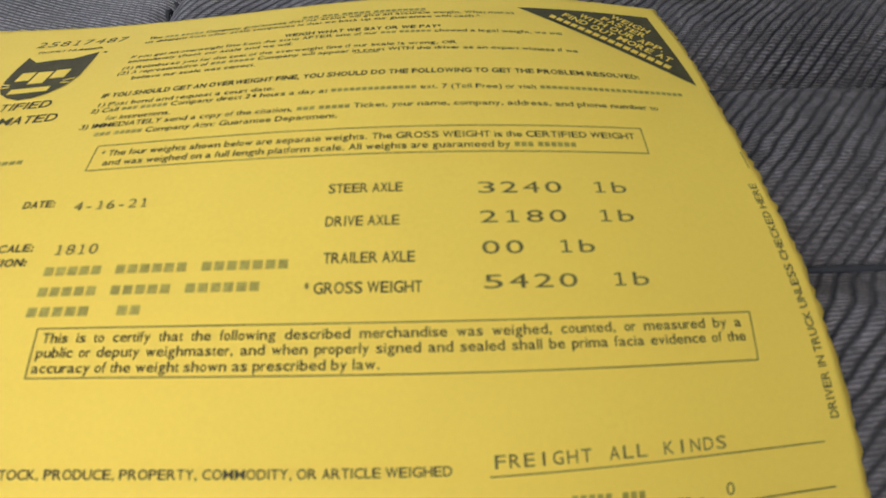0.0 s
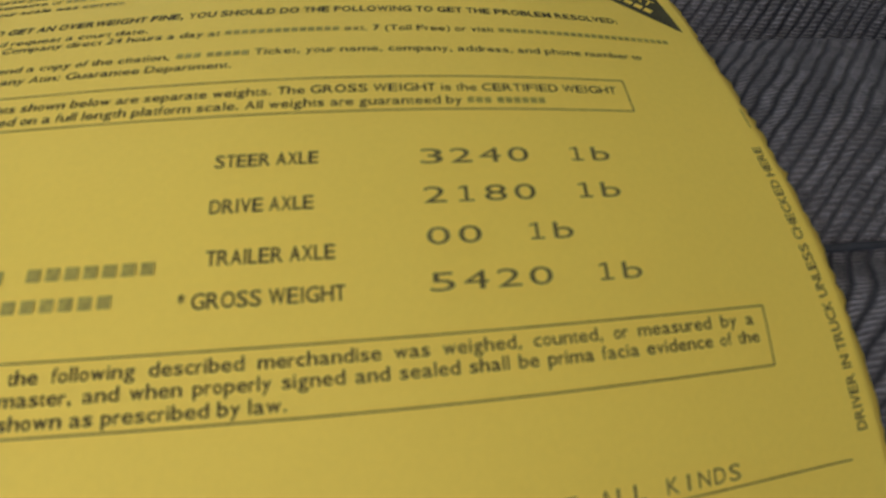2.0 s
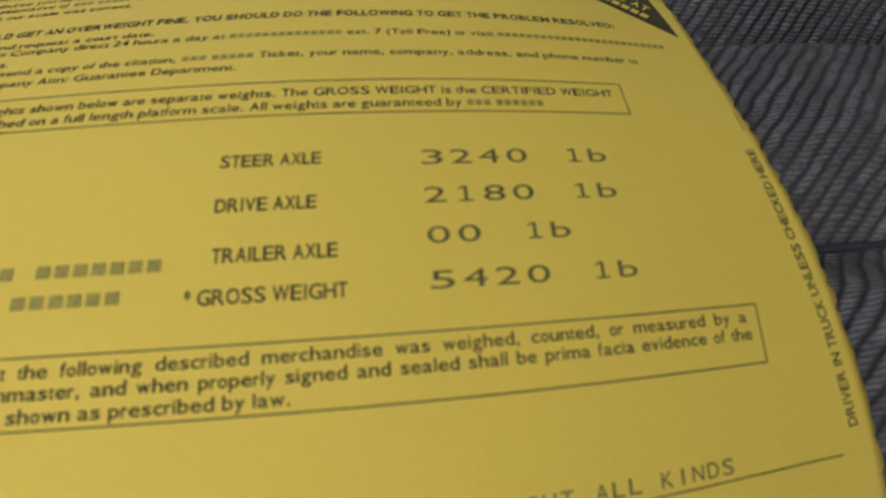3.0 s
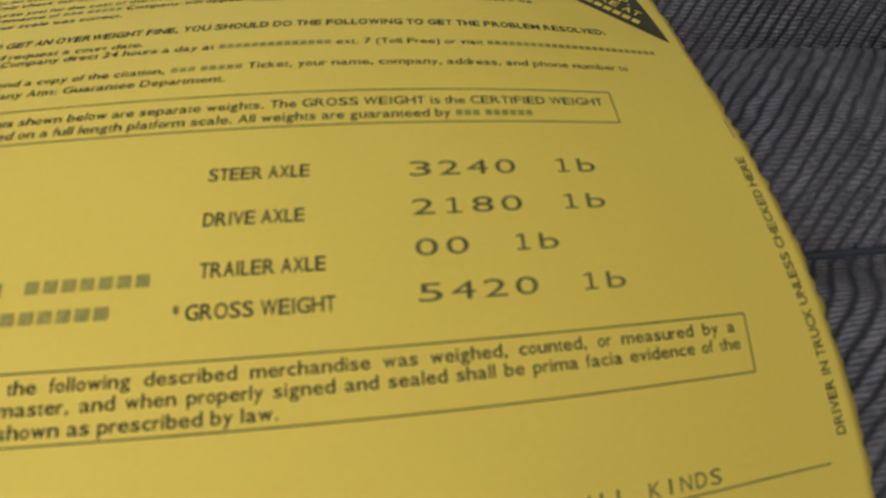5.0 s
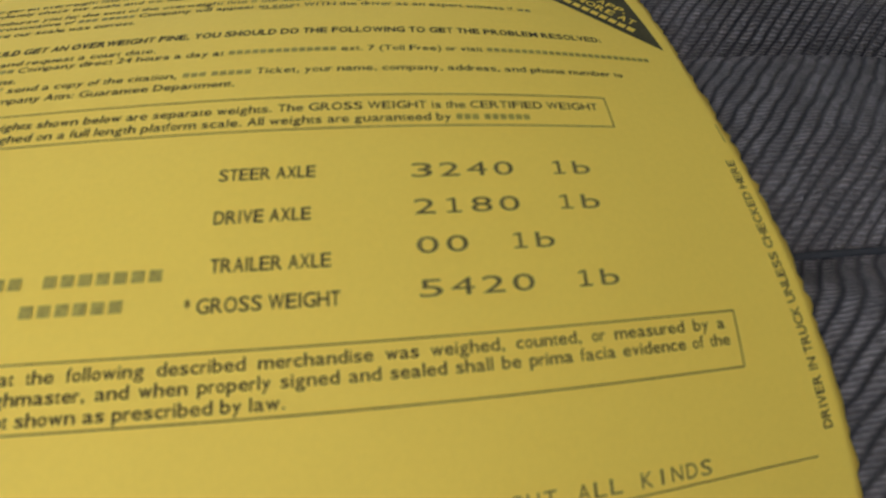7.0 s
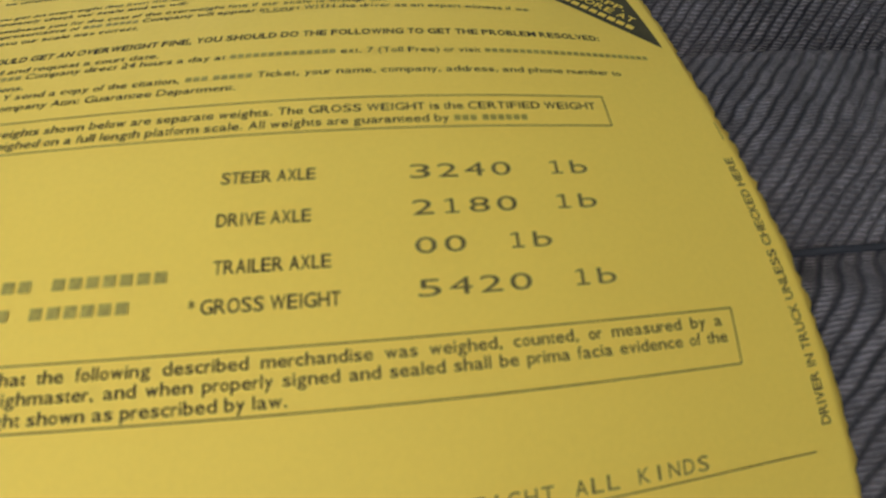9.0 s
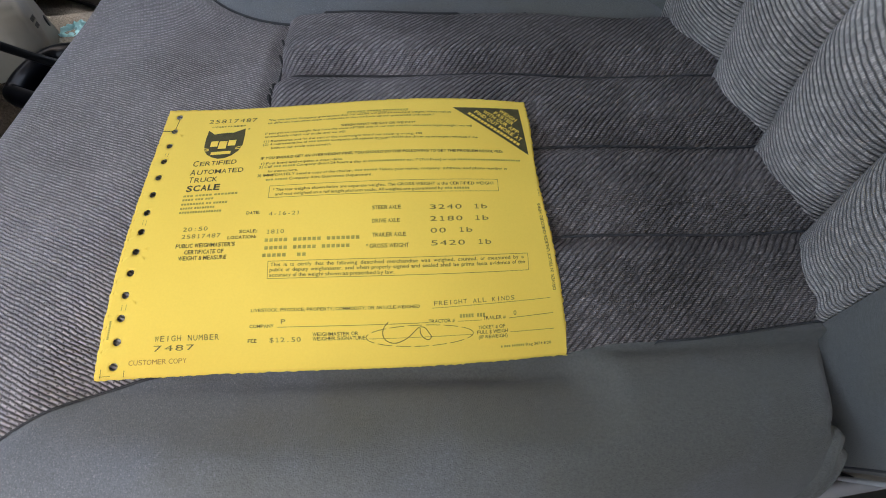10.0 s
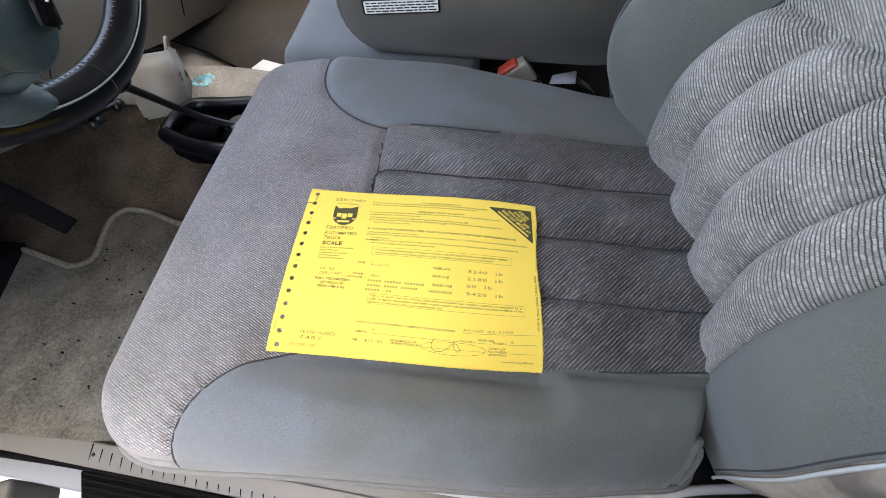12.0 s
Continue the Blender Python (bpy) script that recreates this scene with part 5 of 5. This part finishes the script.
part("lower_housing", box((0.145, 0.10, 0.115), (-0.052, 0.020, -0.066), 0.012, 3, (8, 0, 0)), TAUPE, module, "taupe lower housing")

boot = thing("shifter_boot", "black leather shifter boot tray on the floor hump", "shifter boot", (-0.325, 0.508, 0.650))
wall = [(-0.078, -0.042), (-0.080, -0.008), (-0.058, 0.046), (0.0, 0.058), (0.090, 0.060), (0.110, 0.0), (0.080, -0.060), (-0.030, -0.062), (-0.078, -0.042)]
hang("rim", tube([(x, y, 0.052) for x, y in wall], 0.013, 140, 14, True, 1.4), LEATHER, boot, "padded black leather rim")
part("tray", prism([(x * 1.05, y * 1.05) for x, y in wall[:-1]], 0.036, 0.004, pose(0, 0, 0.004)), RUBBER, boot, "black tray floor")
for k in range(9):
    hang("bellows", tube([(-0.036 + 0.006 * k, -0.020 + 0.017 * math.cos(a), 0.040 + 0.018 * math.sin(a)) for a in np.linspace(0, math.pi, 12)], 0.0034, 24, 8), RUBBER, boot, "black rubber bellows fold")
shift = thing("shift_lever", "black floor shift lever with a round knob", "shift lever", (-0.262, 0.500, 0.69))
hang("rod", tube([(0, 0, 0.012), (-0.045, -0.02, 0.045), (-0.095, -0.105, 0.170)], 0.0055, 40, 12, radii=[0.008, 0.0055, 0.0065]), BLACK, shift, "glossy black rod")
bm = bmesh.new()
bmesh.ops.create_uvsphere(bm, u_segments=24, v_segments=16, radius=0.021, matrix=pose(-0.098, -0.115, 0.186) @ Matrix.Diagonal((1.2, 1.0, 0.9, 1)))
part("knob", bm, BLACK, shift, "round black knob")
hang("collar", tube([(-0.006, 0.0, 0.0), (-0.008, 0.0, 0.030)], 0.019, 4, 20), METAL, shift, "worn metal collar")

wrap = thing("plastic_wrapper", "crumpled pale cyan plastic wrapper on the carpet", "wrapper", (-0.440, 0.700, 0.657))
bm = bmesh.new()
bmesh.ops.create_grid(bm, x_segments=14, y_segments=12, size=0.020)
for v in bm.verts:
    v.co.z = 0.004 + 0.010 * noise.noise(v.co * 60) + 0.006 * noise.noise(v.co * 170)
    v.co.x += 0.006 * noise.noise(v.co * 80 + Vector((3, 0, 0)))
part("film", bm, CYAN, wrap)
note = thing("paper_sheet", "white paper lying on the passenger floor mat", "paper", (-0.375, 0.878, FLOOR + 0.030))
part("sheet", prism([(-0.043, 0.004), (-0.023, 0.043), (0.06, 0.015), (0.08, -0.06), (0.030, -0.085)], 0.002, 0, pose(0, 0, 0.0, 2, -2, 0)), WHITE, note)

# ---- pedals and mat ----
gas = thing("accelerator_pedal", "dark grey rubber accelerator pedal on a bent arm", "pedal", (-0.565, 0.285, 0.70))
part("pad", box((0.145, 0.031, 0.012), (0, 0, 0), 0.005, 3, (16, 48, -6)), RUBBER, gas, "dark grey rubber pad")
hang("arm", tube([(-0.05, 0.0, 0.06), (-0.12, 0.0, 0.14), (-0.30, 0.0, 0.22)], 0.007, 20, 8), BLACK, gas, "black steel arm")
MAT_Z = FLOOR + 0.006
mat_edge = [(-0.74, 0.285), (-0.655, 0.273), (-0.597, 0.257), (-0.545, 0.249), (-0.527, 0.262), (-0.532, 0.318), (-0.537, 0.360), (-0.520, 0.387), (-0.490, 0.388), (-0.398, 0.362), (-0.25, 0.35)]
rug = thing("floor_mat", "worn grey carpet floor mat with a raised bound edge", "floor mat", (-0.45, 0.16, MAT_Z))
out = [(x + 0.45, y - 0.16) for x, y in mat_edge] + [(0.22, 0.19), (0.22, -0.19), (0.08, -0.202), (-0.05, -0.200), (-0.14, -0.196), (-0.30, -0.192)]
part("carpet", prism(out, 0.010, 0.002), MATTING, rug, "worn grey carpet pile")
hang("binding", tube([(x + 0.45, y - 0.16, 0.010) for x, y in mat_edge], 0.006, 90, 10, flat=0.8), MATTING, rug, "raised bound edge")
part("heel_pad", prism([(-0.30, 0.13), (-0.215, 0.128), (-0.186, -0.002), (-0.30, -0.002)], 0.007, 0.002, pose(0, 0, 0.008)), RUBBER, rug, "black rubber heel pad")

# the passenger's mat with its dark edge
side_mat = thing("floor_mat", "taupe rubber floor mat on the passenger floor", "floor mat", (-0.40, 1.10, FLOOR + 0.008))
edge = [(-0.75, 1.035), (-0.696, 1.016), (-0.617, 0.986), (-0.515, 0.931), (-0.427, 0.881), (-0.30, 0.84), (-0.05, 0.80)]
out = [(x + 0.40, y - 1.10) for x, y in edge] + [(0.38, 0.30), (-0.35, 0.30)]
part("sheet", prism(out, 0.012, 0.002), GREY_MAT, side_mat, "taupe ribbed rubber sheet")
hang("edge", tube([(x + 0.40, y - 1.103, 0.008) for x, y in edge], 0.004, 60, 8), BLACK, side_mat, "dark mat edge")

# crumbs and grit on the driver's mat
rng = random.Random(8)
bm = bmesh.new()
for k in range(70):
    r = rng.uniform(0.0008, 0.0024)
    x, y = rng.uniform(-0.52, -0.18), rng.uniform(-0.02, 0.30)
    bmesh.ops.create_icosphere(bm, subdivisions=1, radius=r, matrix=pose(x, y, MAT_Z + 0.0102 + r * 0.3, rng.uniform(0, 360), rng.uniform(0, 360), 0) @ Matrix.Diagonal((1.6, 1.0, 0.6, 1)))
tagged(part("grit", bm, RUBBER, None), "dark crumbs and grit scattered on the floor mat", "grit", kind="stuff")
